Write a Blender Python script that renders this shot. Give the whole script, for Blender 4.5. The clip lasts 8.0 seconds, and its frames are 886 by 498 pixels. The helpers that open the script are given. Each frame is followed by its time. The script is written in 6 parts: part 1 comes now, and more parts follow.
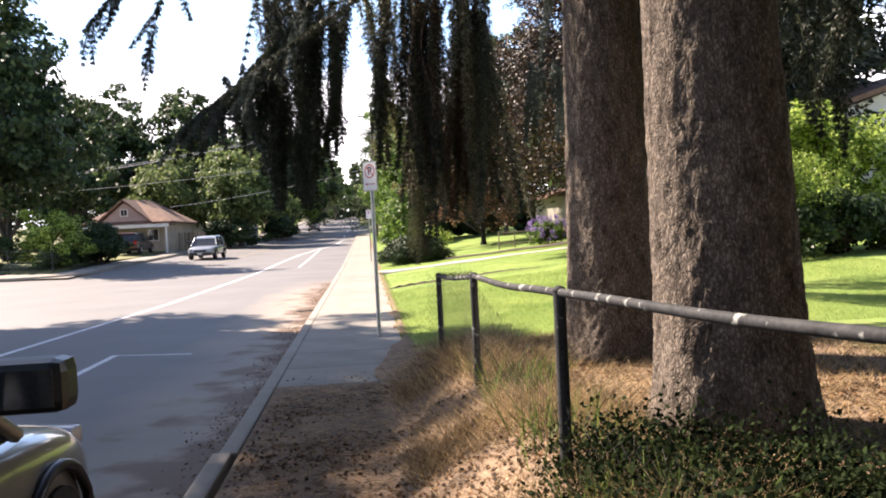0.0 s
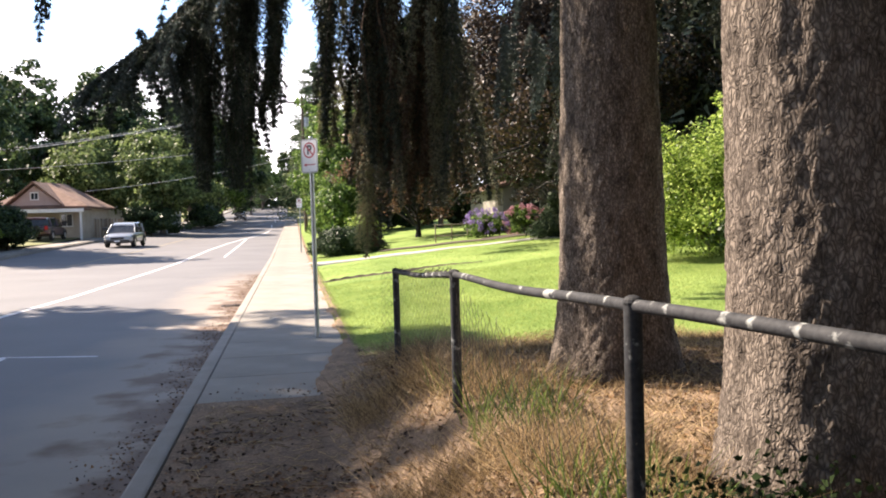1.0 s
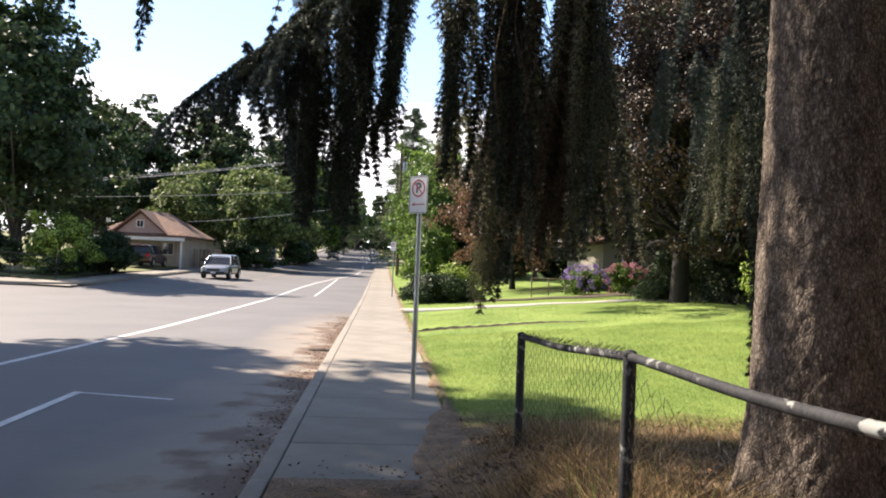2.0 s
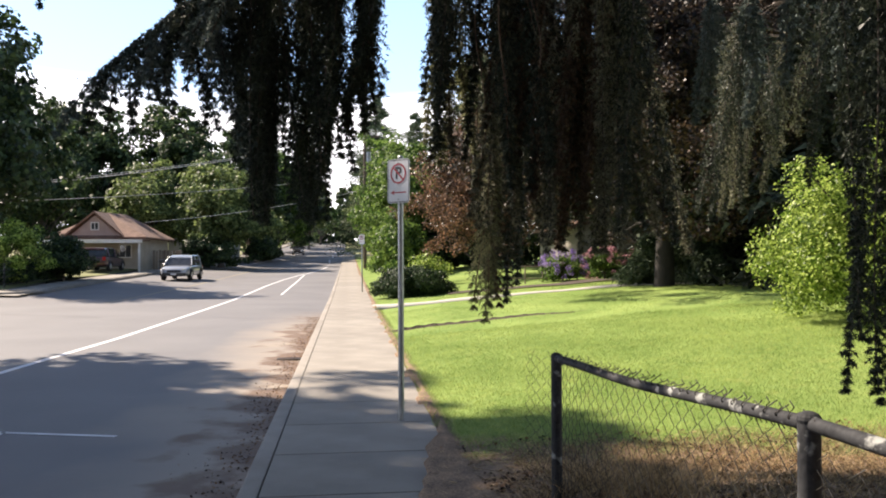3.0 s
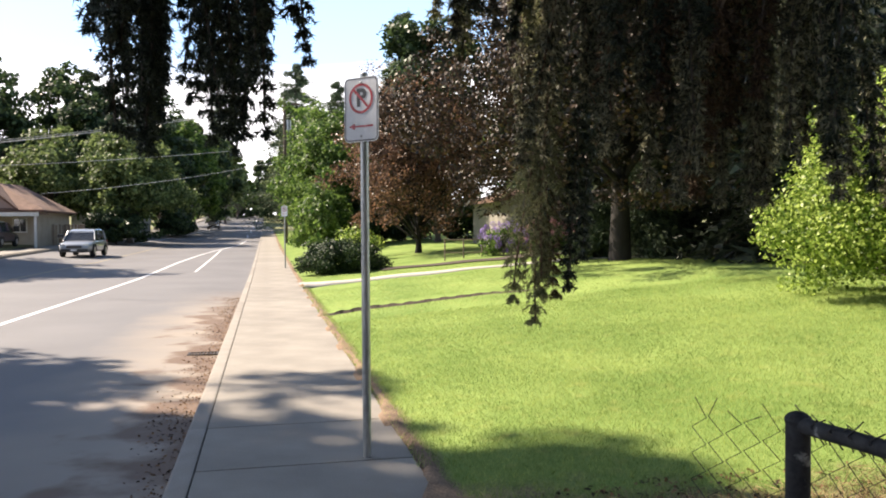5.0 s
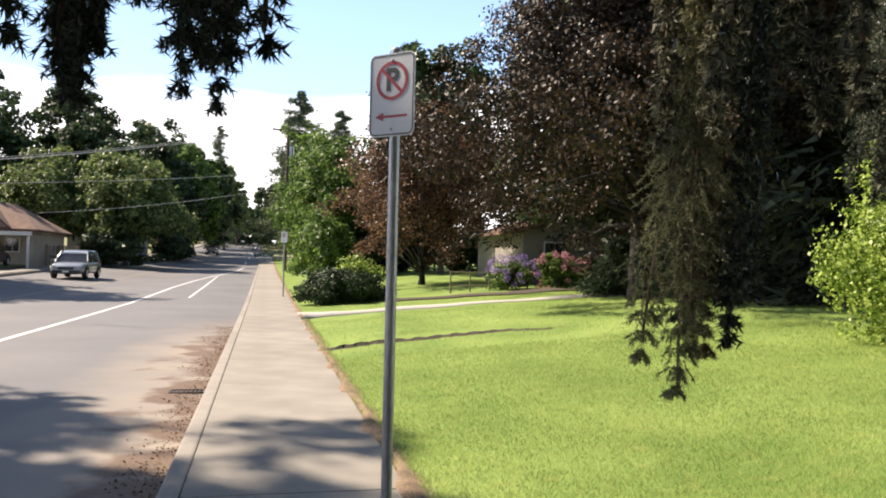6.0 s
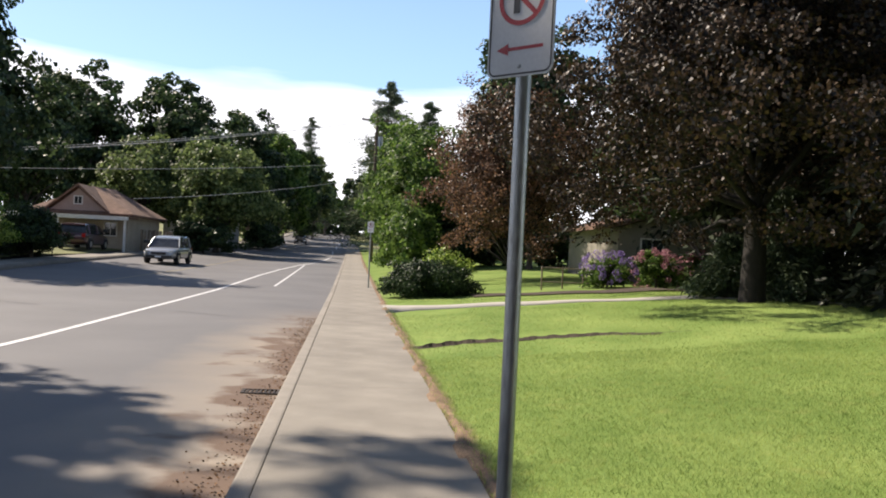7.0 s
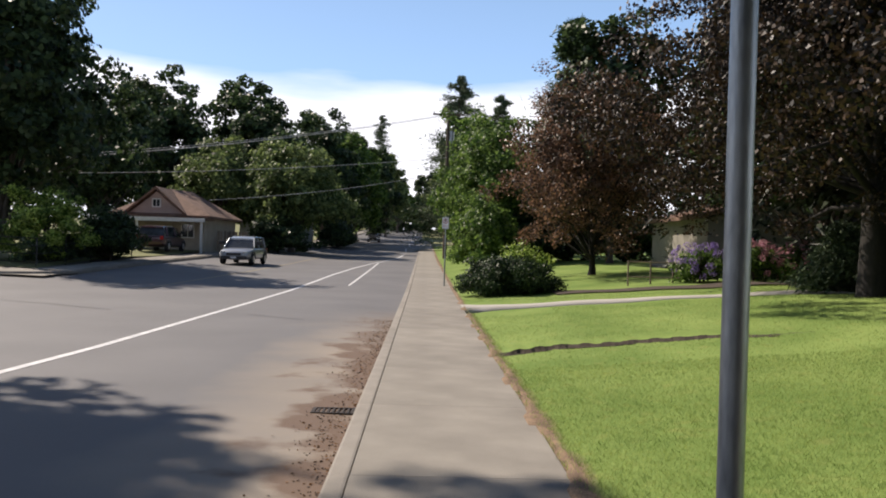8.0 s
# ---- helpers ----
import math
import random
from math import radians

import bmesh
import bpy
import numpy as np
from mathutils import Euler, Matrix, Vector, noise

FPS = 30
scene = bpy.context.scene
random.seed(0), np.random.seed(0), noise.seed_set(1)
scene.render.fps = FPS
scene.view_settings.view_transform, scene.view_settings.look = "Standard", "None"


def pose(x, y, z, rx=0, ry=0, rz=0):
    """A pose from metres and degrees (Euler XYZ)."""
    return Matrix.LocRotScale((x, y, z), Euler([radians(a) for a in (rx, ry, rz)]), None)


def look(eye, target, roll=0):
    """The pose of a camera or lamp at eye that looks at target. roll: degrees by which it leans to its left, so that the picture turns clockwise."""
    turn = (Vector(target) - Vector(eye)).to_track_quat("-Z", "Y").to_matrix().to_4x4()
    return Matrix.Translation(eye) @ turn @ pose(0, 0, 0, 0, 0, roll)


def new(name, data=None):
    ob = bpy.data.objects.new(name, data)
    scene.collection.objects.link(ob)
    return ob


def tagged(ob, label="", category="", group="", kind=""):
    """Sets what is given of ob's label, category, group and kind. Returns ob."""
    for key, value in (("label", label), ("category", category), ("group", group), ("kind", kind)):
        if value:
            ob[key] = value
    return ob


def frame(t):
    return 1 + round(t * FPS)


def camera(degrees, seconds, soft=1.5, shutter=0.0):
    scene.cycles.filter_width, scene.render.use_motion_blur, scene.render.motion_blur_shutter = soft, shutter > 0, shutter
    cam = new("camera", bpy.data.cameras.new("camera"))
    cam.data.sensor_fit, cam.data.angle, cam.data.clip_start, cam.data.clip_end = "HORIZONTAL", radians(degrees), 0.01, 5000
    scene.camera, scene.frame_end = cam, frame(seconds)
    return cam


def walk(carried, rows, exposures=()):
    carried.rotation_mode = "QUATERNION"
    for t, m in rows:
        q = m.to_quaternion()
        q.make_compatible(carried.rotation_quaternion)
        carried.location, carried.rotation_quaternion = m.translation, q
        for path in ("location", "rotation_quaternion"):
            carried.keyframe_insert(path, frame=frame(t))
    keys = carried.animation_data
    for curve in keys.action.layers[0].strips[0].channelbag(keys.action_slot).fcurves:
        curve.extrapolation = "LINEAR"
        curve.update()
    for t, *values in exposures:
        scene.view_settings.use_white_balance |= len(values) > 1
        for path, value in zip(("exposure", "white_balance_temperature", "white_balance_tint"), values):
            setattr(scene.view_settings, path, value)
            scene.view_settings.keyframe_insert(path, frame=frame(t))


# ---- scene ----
cam = camera(58.2, 8.0, soft=1.9)
PATH = [
    (0, (0.001, 1.174, 1.641), (0.193, 3.164, 1.587), -2.8),
    (0.5, (-0.093, 1.825, 1.56), (0.176, 3.807, 1.569), -0.5),
    (1, (-0.141, 2.531, 1.599), (0.228, 4.495, 1.52), -1.6),
    (1.5, (-0.216, 3.212, 1.597), (-0.088, 5.208, 1.584), 1.9),
    (2.8, (-0.381, 4.94, 1.688), (-0.131, 6.923, 1.761), 1.4),
    (3, (-0.402, 5.276, 1.699), (-0.166, 7.262, 1.718), -0.2),
    (3.5, (-0.489, 5.892, 1.665), (-0.271, 7.88, 1.625), -0.8),
    (4, (-0.563, 6.577, 1.675), (-0.144, 8.532, 1.637), 0.7),
    (4.5, (-0.565, 7.197, 1.629), (-0.121, 9.147, 1.581), -0.7),
    (5.8, (-0.522, 8.986, 1.612), (-0.116, 10.944, 1.588), 0.5),
    (6, (-0.541, 9.225, 1.565), (-0.105, 11.177, 1.602), 1.3),
    (6.5, (-0.469, 9.834, 1.55), (-0.052, 11.79, 1.545), -0.5),
    (7, (-0.497, 10.488, 1.548), (-0.27, 12.475, 1.562), 2.8),
    (7.5, (-0.528, 11.126, 1.559), (-0.325, 13.115, 1.554), 1.0),
    (8, (-0.585, 11.732, 1.561), (-0.538, 13.732, 1.557), 1.7),
]
walk(cam, [(t, look(eye, target, roll)) for t, eye, target, roll in PATH],
     exposures=[(0, 1.82, 6750, 21), (1.0, 1.8, 6700, 19), (1.5, 1.6, 6600, 17), (3.0, 1.36, 6700, 17), (3.5, 1.38, 6700, 16), (4.0, 1.36, 6700, 16), (4.5, 1.5, 6700, 16), (5.8, 1.26, 6800, 16), (6.5, 1.03, 6680, 17), (7, 0.75, 6540, 15), (7.5, 0.55, 6440, 15), (8, 0.40, 6440, 16)])

# ---------------------------------------------------------------- light
SUN_AZ, SUN_EL = 53.0, 43.0          # degrees to the left of +y, degrees up
sun_dir = Vector((-math.sin(radians(SUN_AZ)) * math.cos(radians(SUN_EL)),
                  math.cos(radians(SUN_AZ)) * math.cos(radians(SUN_EL)), math.sin(radians(SUN_EL))))
sun = new("sun", bpy.data.lights.new("sun", "SUN"))
sun.data.energy, sun.data.angle, sun.data.color = 4.7, radians(0.53), (1.0, 0.90, 0.74)
sun.matrix_world = look(sun_dir * 60, (0, 0, 0))

world = bpy.data.worlds.new("sky")
scene.world = world
world.use_nodes = True
wn, wl = world.node_tree.nodes, world.node_tree.links
sky = wn.new("ShaderNodeTexSky")
sky.sky_type, sky.sun_disc = "NISHITA", False
sky.sun_elevation, sky.sun_rotation = radians(SUN_EL), radians(-SUN_AZ)
sky.air_density, sky.dust_density, sky.ozone_density = 1.0, 0.6, 1.6
coord = wn.new("ShaderNodeTexCoord")
stretch = wn.new("ShaderNodeMapping")
stretch.inputs["Scale"].default_value = (1.6, 1.6, 9.0)
wisps = wn.new("ShaderNodeTexNoise")
wisps.inputs["Scale"].default_value, wisps.inputs["Detail"].default_value = 1.5, 5.0
parts_xyz = wn.new("ShaderNodeSeparateXYZ")
band = wn.new("ShaderNodeMapRange")
band.inputs["From Min"].default_value, band.inputs["From Max"].default_value = 0.25, 0.12
add = wn.new("ShaderNodeMath")
add.operation = "MULTIPLY_ADD"
add.inputs[1].default_value = 1.0
ramp = wn.new("ShaderNodeMapRange")
ramp.inputs["From Min"].default_value, ramp.inputs["From Max"].default_value = 0.78, 1.08
cloud = wn.new("ShaderNodeMix")
cloud.data_type = "RGBA"
cloud.inputs["B"].default_value = (15.0, 15.3, 15.8, 1)
wl.new(coord.outputs["Generated"], stretch.inputs["Vector"])
wl.new(stretch.outputs["Vector"], wisps.inputs["Vector"])
wl.new(coord.outputs["Generated"], parts_xyz.inputs["Vector"])
wl.new(parts_xyz.outputs["Z"], band.inputs["Value"])
wl.new(wisps.outputs["Fac"], add.inputs[0])
wl.new(band.outputs["Result"], add.inputs[2])
wl.new(add.outputs["Value"], ramp.inputs["Value"])
wl.new(ramp.outputs["Result"], cloud.inputs["Factor"])
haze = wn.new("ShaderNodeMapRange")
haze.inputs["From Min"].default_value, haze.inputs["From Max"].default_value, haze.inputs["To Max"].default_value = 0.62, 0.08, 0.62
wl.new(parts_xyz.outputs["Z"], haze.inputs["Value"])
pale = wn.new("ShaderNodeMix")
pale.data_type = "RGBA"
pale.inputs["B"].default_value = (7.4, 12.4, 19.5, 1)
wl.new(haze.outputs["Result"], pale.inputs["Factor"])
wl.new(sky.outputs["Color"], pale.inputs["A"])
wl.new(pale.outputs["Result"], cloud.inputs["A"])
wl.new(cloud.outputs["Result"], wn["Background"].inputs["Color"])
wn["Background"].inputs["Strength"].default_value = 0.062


# ---------------------------------------------------------------- materials
def rgb(c):
    return (*c, 1.0)


def material(name, dark, light, scale=4.0, fine=60.0, rough=0.8, bump=0.3, bump_size=0.01, metal=0.0, stretch=(1, 1, 1),
             through_light=0.0, per_piece=0.0, per_island=0.0, spec=0.5, coat=0.0):
    """Two-scale procedural surface: a broad mottling and a fine grain between two colours."""
    m = bpy.data.materials.new(name)
    m.use_nodes = True
    n, l = m.node_tree.nodes, m.node_tree.links
    b = n["Principled BSDF"]
    b.inputs["Roughness"].default_value, b.inputs["Metallic"].default_value = rough, metal
    b.inputs["Specular IOR Level"].default_value, b.inputs["Coat Weight"].default_value = spec, coat
    tc = n.new("ShaderNodeTexCoord")
    mp = n.new("ShaderNodeMapping")
    mp.inputs["Scale"].default_value = stretch
    l.new(tc.outputs["Object"], mp.inputs["Vector"])
    a, f = n.new("ShaderNodeTexNoise"), n.new("ShaderNodeTexNoise")
    a.inputs["Scale"].default_value, a.inputs["Detail"].default_value = scale, 4.0
    f.inputs["Scale"].default_value, f.inputs["Detail"].default_value = fine, 3.0
    l.new(mp.outputs["Vector"], a.inputs["Vector"])
    l.new(mp.outputs["Vector"], f.inputs["Vector"])
    s = n.new("ShaderNodeMath")
    s.operation = "MULTIPLY_ADD"
    s.inputs[1].default_value = 0.5
    l.new(f.outputs["Fac"], s.inputs[0])
    h = n.new("ShaderNodeMath")
    h.operation = "MULTIPLY"
    h.inputs[1].default_value = 0.5
    l.new(a.outputs["Fac"], h.inputs[0])
    l.new(h.outputs["Value"], s.inputs[2])
    value = s.outputs["Value"]
    for amount, node, out in ((per_piece, "ShaderNodeObjectInfo", "Random"), (per_island, "ShaderNodeNewGeometry", "Random Per Island")):
        if amount:
            r = n.new(node)
            k = n.new("ShaderNodeMath")
            k.operation = "MULTIPLY_ADD"
            k.inputs[1].default_value = amount
            l.new(r.outputs[out], k.inputs[0])
            o = n.new("ShaderNodeMath")
            o.operation = "SUBTRACT"
            o.inputs[1].default_value = amount / 2
            l.new(value, o.inputs[0])
            l.new(o.outputs["Value"], k.inputs[2])
            value = k.outputs["Value"]
    mr = n.new("ShaderNodeMapRange")
    mr.inputs["From Min"].default_value, mr.inputs["From Max"].default_value = 0.33, 0.67
    l.new(value, mr.inputs["Value"])
    mix = n.new("ShaderNodeMix")
    mix.data_type = "RGBA"
    mix.inputs["A"].default_value, mix.inputs["B"].default_value = rgb(dark), rgb(light)
    l.new(mr.outputs["Result"], mix.inputs["Factor"])
    l.new(mix.outputs["Result"], b.inputs["Base Color"])
    if bump:
        bp = n.new("ShaderNodeBump")
        bp.inputs["Strength"].default_value, bp.inputs["Distance"].default_value = bump, bump_size
        l.new(f.outputs["Fac"], bp.inputs["Height"])
        l.new(bp.outputs["Normal"], b.inputs["Normal"])
    if through_light:
        t = n.new("ShaderNodeBsdfTranslucent")
        l.new(mix.outputs["Result"], t.inputs["Color"])
        ms = n.new("ShaderNodeMixShader")
        ms.inputs["Fac"].default_value = through_light
        l.new(b.outputs["BSDF"], ms.inputs[1])
        l.new(t.outputs["BSDF"], ms.inputs[2])
        l.new(ms.outputs["Shader"], n["Material Output"].inputs["Surface"])
    return m


def leaf_material(name, dark, light, rough=0.5, through_light=0.35, spread=0.5, spec=0.22):
    return material(name, dark, light, scale=0.9, fine=9.0, rough=rough, bump=0, through_light=through_light, per_island=spread, spec=spec)


def ground_material(name, grass_dark, grass_light, soil_dark, soil_light):
    """Lawn that gives way to needle-strewn soil over a ragged line round the spruces."""
    m = bpy.data.materials.new(name)
    m.use_nodes = True
    n, l = m.node_tree.nodes, m.node_tree.links
    b = n["Principled BSDF"]
    b.inputs["Roughness"].default_value = 0.95
    b.inputs["Specular IOR Level"].default_value = 0.15
    tc = n.new("ShaderNodeTexCoord")

    def noise_tex(scale, detail=5.0):
        x = n.new("ShaderNodeTexNoise")
        x.inputs["Scale"].default_value, x.inputs["Detail"].default_value = scale, detail
        l.new(tc.outputs["Object"], x.inputs["Vector"])
        return x.outputs["Fac"]

    def math_node(op, p, q, r=None):
        x = n.new("ShaderNodeMath")
        x.operation = op
        for i, v in enumerate((p, q, r)):
            if v is None:
                continue
            if isinstance(v, (int, float)):
                x.inputs[i].default_value = v
            else:
                l.new(v, x.inputs[i])
        return x.outputs["Value"]

    def span(v, lo, hi):
        x = n.new("ShaderNodeMapRange")
        x.inputs["From Min"].default_value, x.inputs["From Max"].default_value = lo, hi
        l.new(v, x.inputs["Value"])
        return x.outputs["Result"]

    def blend(fac, p, q):
        x = n.new("ShaderNodeMix")
        x.data_type = "RGBA"
        l.new(fac, x.inputs["Factor"])
        for key, v in (("A", p), ("B", q)):
            if isinstance(v, tuple):
                x.inputs[key].default_value = rgb(v)
            else:
                l.new(v, x.inputs[key])
        return x.outputs["Result"]

    xyz = n.new("ShaderNodeSeparateXYZ")
    l.new(tc.outputs["Object"], xyz.inputs["Vector"])
    wob = math_node("MULTIPLY_ADD", noise_tex(1.4), 2.4, -1.2)
    fine = noise_tex(55.0)
    mid = noise_tex(4.5)
    # along y the soil ends near 12.4 m, a little earlier beyond the trees
    edge = math_node("ADD", math_node("ADD", xyz.outputs["Y"], math_node("MULTIPLY", xyz.outputs["X"], 0.25)), wob)
    far_x = math_node("ADD", xyz.outputs["X"], wob)
    lawn = math_node("MAXIMUM", span(edge, 12.2, 12.9), span(far_x, 4.2, 5.2))
    # worn strip along the pavement
    lawn = math_node("MINIMUM", lawn, span(math_node("ADD", xyz.outputs["X"], math_node("MULTIPLY", wob, 0.12)), 0.56, 0.66))
    patch = noise_tex(0.55)
    green = blend(span(math_node("MULTIPLY_ADD", fine, 0.5, math_node("MULTIPLY", patch, 0.5)), 0.36, 0.64), grass_dark, grass_light)
    green = blend(math_node("MULTIPLY", span(mid, 0.56, 0.74), 0.35), green, (0.30, 0.27, 0.09))
    soil = blend(span(math_node("MULTIPLY_ADD", fine, 0.6, math_node("MULTIPLY", mid, 0.4)), 0.36, 0.62), soil_dark, soil_light)
    l.new(blend(lawn, soil, green), b.inputs["Base Color"])
    bp = n.new("ShaderNodeBump")
    bp.inputs["Strength"].default_value, bp.inputs["Distance"].default_value = 0.45, 0.02
    l.new(fine, bp.inputs["Height"])
    l.new(bp.outputs["Normal"], b.inputs["Normal"])
    return m


def road_material():
    """Worn grey asphalt with sandy, needle-brown dirt drifting out from the kerb."""
    m = material("asphalt", (0.11, 0.107, 0.11), (0.165, 0.16, 0.16), scale=0.35, fine=140.0, rough=0.75, bump=0.35, bump_size=0.006)
    n, l = m.node_tree.nodes, m.node_tree.links
    b = n["Principled BSDF"]
    base = b.inputs["Base Color"].links[0].from_socket
    tc = n.new("ShaderNodeTexCoord")
    xyz = n.new("ShaderNodeSeparateXYZ")
    l.new(tc.outputs["Object"], xyz.inputs["Vector"])
    a, f = n.new("ShaderNodeTexNoise"), n.new("ShaderNodeTexNoise")
    a.inputs["Scale"].default_value, a.inputs["Detail"].default_value = 0.55, 6.0
    f.inputs["Scale"].default_value, f.inputs["Detail"].default_value = 1.5, 9.0
    for x in (a, f):
        l.new(tc.outputs["Object"], x.inputs["Vector"])
    k = n.new("ShaderNodeMath")
    k.operation = "MULTIPLY_ADD"
    k.inputs[1].default_value = 2.2
    l.new(a.outputs["Fac"], k.inputs[0])
    l.new(xyz.outputs["X"], k.inputs[2])
    dust = n.new("ShaderNodeMapRange")
    dust.inputs["From Min"].default_value, dust.inputs["From Max"].default_value, dust.inputs["To Max"].default_value = -2.0, -0.25, 0.85
    l.new(k.outputs["Value"], dust.inputs["Value"])
    reach = n.new("ShaderNodeMapRange")
    reach.inputs["From Min"].default_value, reach.inputs["From Max"].default_value = 33.0, 25.0
    l.new(xyz.outputs["Y"], reach.inputs["Value"])

    def within(value):
        x = n.new("ShaderNodeMath")
        x.operation = "MULTIPLY"
        l.new(value, x.inputs[0])
        l.new(reach.outputs["Result"], x.inputs[1])
        return x.outputs["Value"]

    m1 = n.new("ShaderNodeMix")
    m1.data_type = "RGBA"
    m1.inputs["B"].default_value = (0.34, 0.28, 0.21, 1)
    l.new(within(dust.outputs["Result"]), m1.inputs["Factor"])
    l.new(base, m1.inputs["A"])
    k2 = n.new("ShaderNodeMath")
    k2.operation = "MULTIPLY_ADD"
    k2.inputs[1].default_value = 3.4
    l.new(f.outputs["Fac"], k2.inputs[0])
    l.new(xyz.outputs["X"], k2.inputs[2])
    litter = n.new("ShaderNodeMapRange")
    litter.inputs["From Min"].default_value, litter.inputs["From Max"].default_value, litter.inputs["To Max"].default_value = -0.25, 0.25, 0.9
    l.new(k2.outputs["Value"], litter.inputs["Value"])
    m2 = n.new("ShaderNodeMix")
    m2.data_type = "RGBA"
    m2.inputs["B"].default_value = (0.12, 0.068, 0.038, 1)
    l.new(within(litter.outputs["Result"]), m2.inputs["Factor"])
    l.new(m1.outputs["Result"], m2.inputs["A"])
    l.new(m2.outputs["Result"], b.inputs["Base Color"])
    return m


def bark_material():
    """Scaly spruce bark: pale plates between dark crevices."""
    m = material("spruce_bark", (0.035, 0.028, 0.023), (0.30, 0.25, 0.205), scale=11.0, fine=60.0, rough=0.95, bump=0.0, stretch=(1, 1, 0.5), spec=0.15)
    n, l = m.node_tree.nodes, m.node_tree.links
    b = n["Principled BSDF"]
    base = b.inputs["Base Color"].links[0].from_socket
    tc = n.new("ShaderNodeTexCoord")
    mp = n.new("ShaderNodeMapping")
    mp.inputs["Scale"].default_value = (1, 1, 0.5)
    wob, f = n.new("ShaderNodeTexNoise"), n.new("ShaderNodeTexNoise")
    wob.inputs["Scale"].default_value, f.inputs["Scale"].default_value, f.inputs["Detail"].default_value = 22.0, 60.0, 7.0
    add = n.new("ShaderNodeVectorMath")
    add.operation = "MULTIPLY_ADD"
    add.inputs[1].default_value = (0.055, 0.055, 0.075)
    v = n.new("ShaderNodeTexVoronoi")
    v.feature = "DISTANCE_TO_EDGE"
    v.inputs["Scale"].default_value = 52.0
    l.new(tc.outputs["Object"], mp.inputs["Vector"])
    l.new(mp.outputs["Vector"], wob.inputs["Vector"])
    l.new(mp.outputs["Vector"], f.inputs["Vector"])
    l.new(wob.outputs["Color"], add.inputs[0])
    l.new(mp.outputs["Vector"], add.inputs[2])
    l.new(add.outputs["Vector"], v.inputs["Vector"])
    plate = n.new("ShaderNodeMapRange")
    plate.inputs["From Min"].default_value, plate.inputs["From Max"].default_value = -0.10, 0.26
    l.new(v.outputs["Distance"], plate.inputs["Value"])
    grit = n.new("ShaderNodeMath")
    grit.operation = "MULTIPLY_ADD"
    grit.inputs[1].default_value = 0.5
    l.new(f.outputs["Fac"], grit.inputs[0])
    l.new(plate.outputs["Result"], grit.inputs[2])
    mix = n.new("ShaderNodeMix")
    mix.data_type = "RGBA"
    mix.inputs["A"].default_value = (0.03, 0.023, 0.019, 1)
    l.new(plate.outputs["Result"], mix.inputs["Factor"])
    l.new(base, mix.inputs["B"])
    l.new(mix.outputs["Result"], b.inputs["Base Color"])
    bp = n.new("ShaderNodeBump")
    bp.inputs["Strength"].default_value, bp.inputs["Distance"].default_value = 0.75, 0.008
    l.new(grit.outputs["Value"], bp.inputs["Height"])
    l.new(bp.outputs["Normal"], b.inputs["Normal"])
    return m


def lichen_pipe():
    """Dark oxidised pipe with scattered pale flakes of old paint and lichen."""
    m = material("weathered_fence_pipe", (0.010, 0.011, 0.013), (0.045, 0.046, 0.048), scale=11.0, fine=60.0, rough=0.75, metal=0.0, bump=0.3, bump_size=0.004, spec=0.3)
    n, l = m.node_tree.nodes, m.node_tree.links
    b = n["Principled BSDF"]
    base = b.inputs["Base Color"].links[0].from_socket
    tc = n.new("ShaderNodeTexCoord")
    spots = n.new("ShaderNodeTexNoise")
    spots.inputs["Scale"].default_value, spots.inputs["Detail"].default_value = 13.0, 7.0
    l.new(tc.outputs["Object"], spots.inputs["Vector"])
    mask = n.new("ShaderNodeMapRange")
    mask.inputs["From Min"].default_value, mask.inputs["From Max"].default_value, mask.inputs["To Max"].default_value = 0.60, 0.66, 0.75
    l.new(spots.outputs["Fac"], mask.inputs["Value"])
    mix = n.new("ShaderNodeMix")
    mix.data_type = "RGBA"
    mix.inputs["B"].default_value = (0.34, 0.35, 0.33, 1)
    l.new(mask.outputs["Result"], mix.inputs["Factor"])
    l.new(base, mix.inputs["A"])
    l.new(mix.outputs["Result"], b.inputs["Base Color"])
    return m


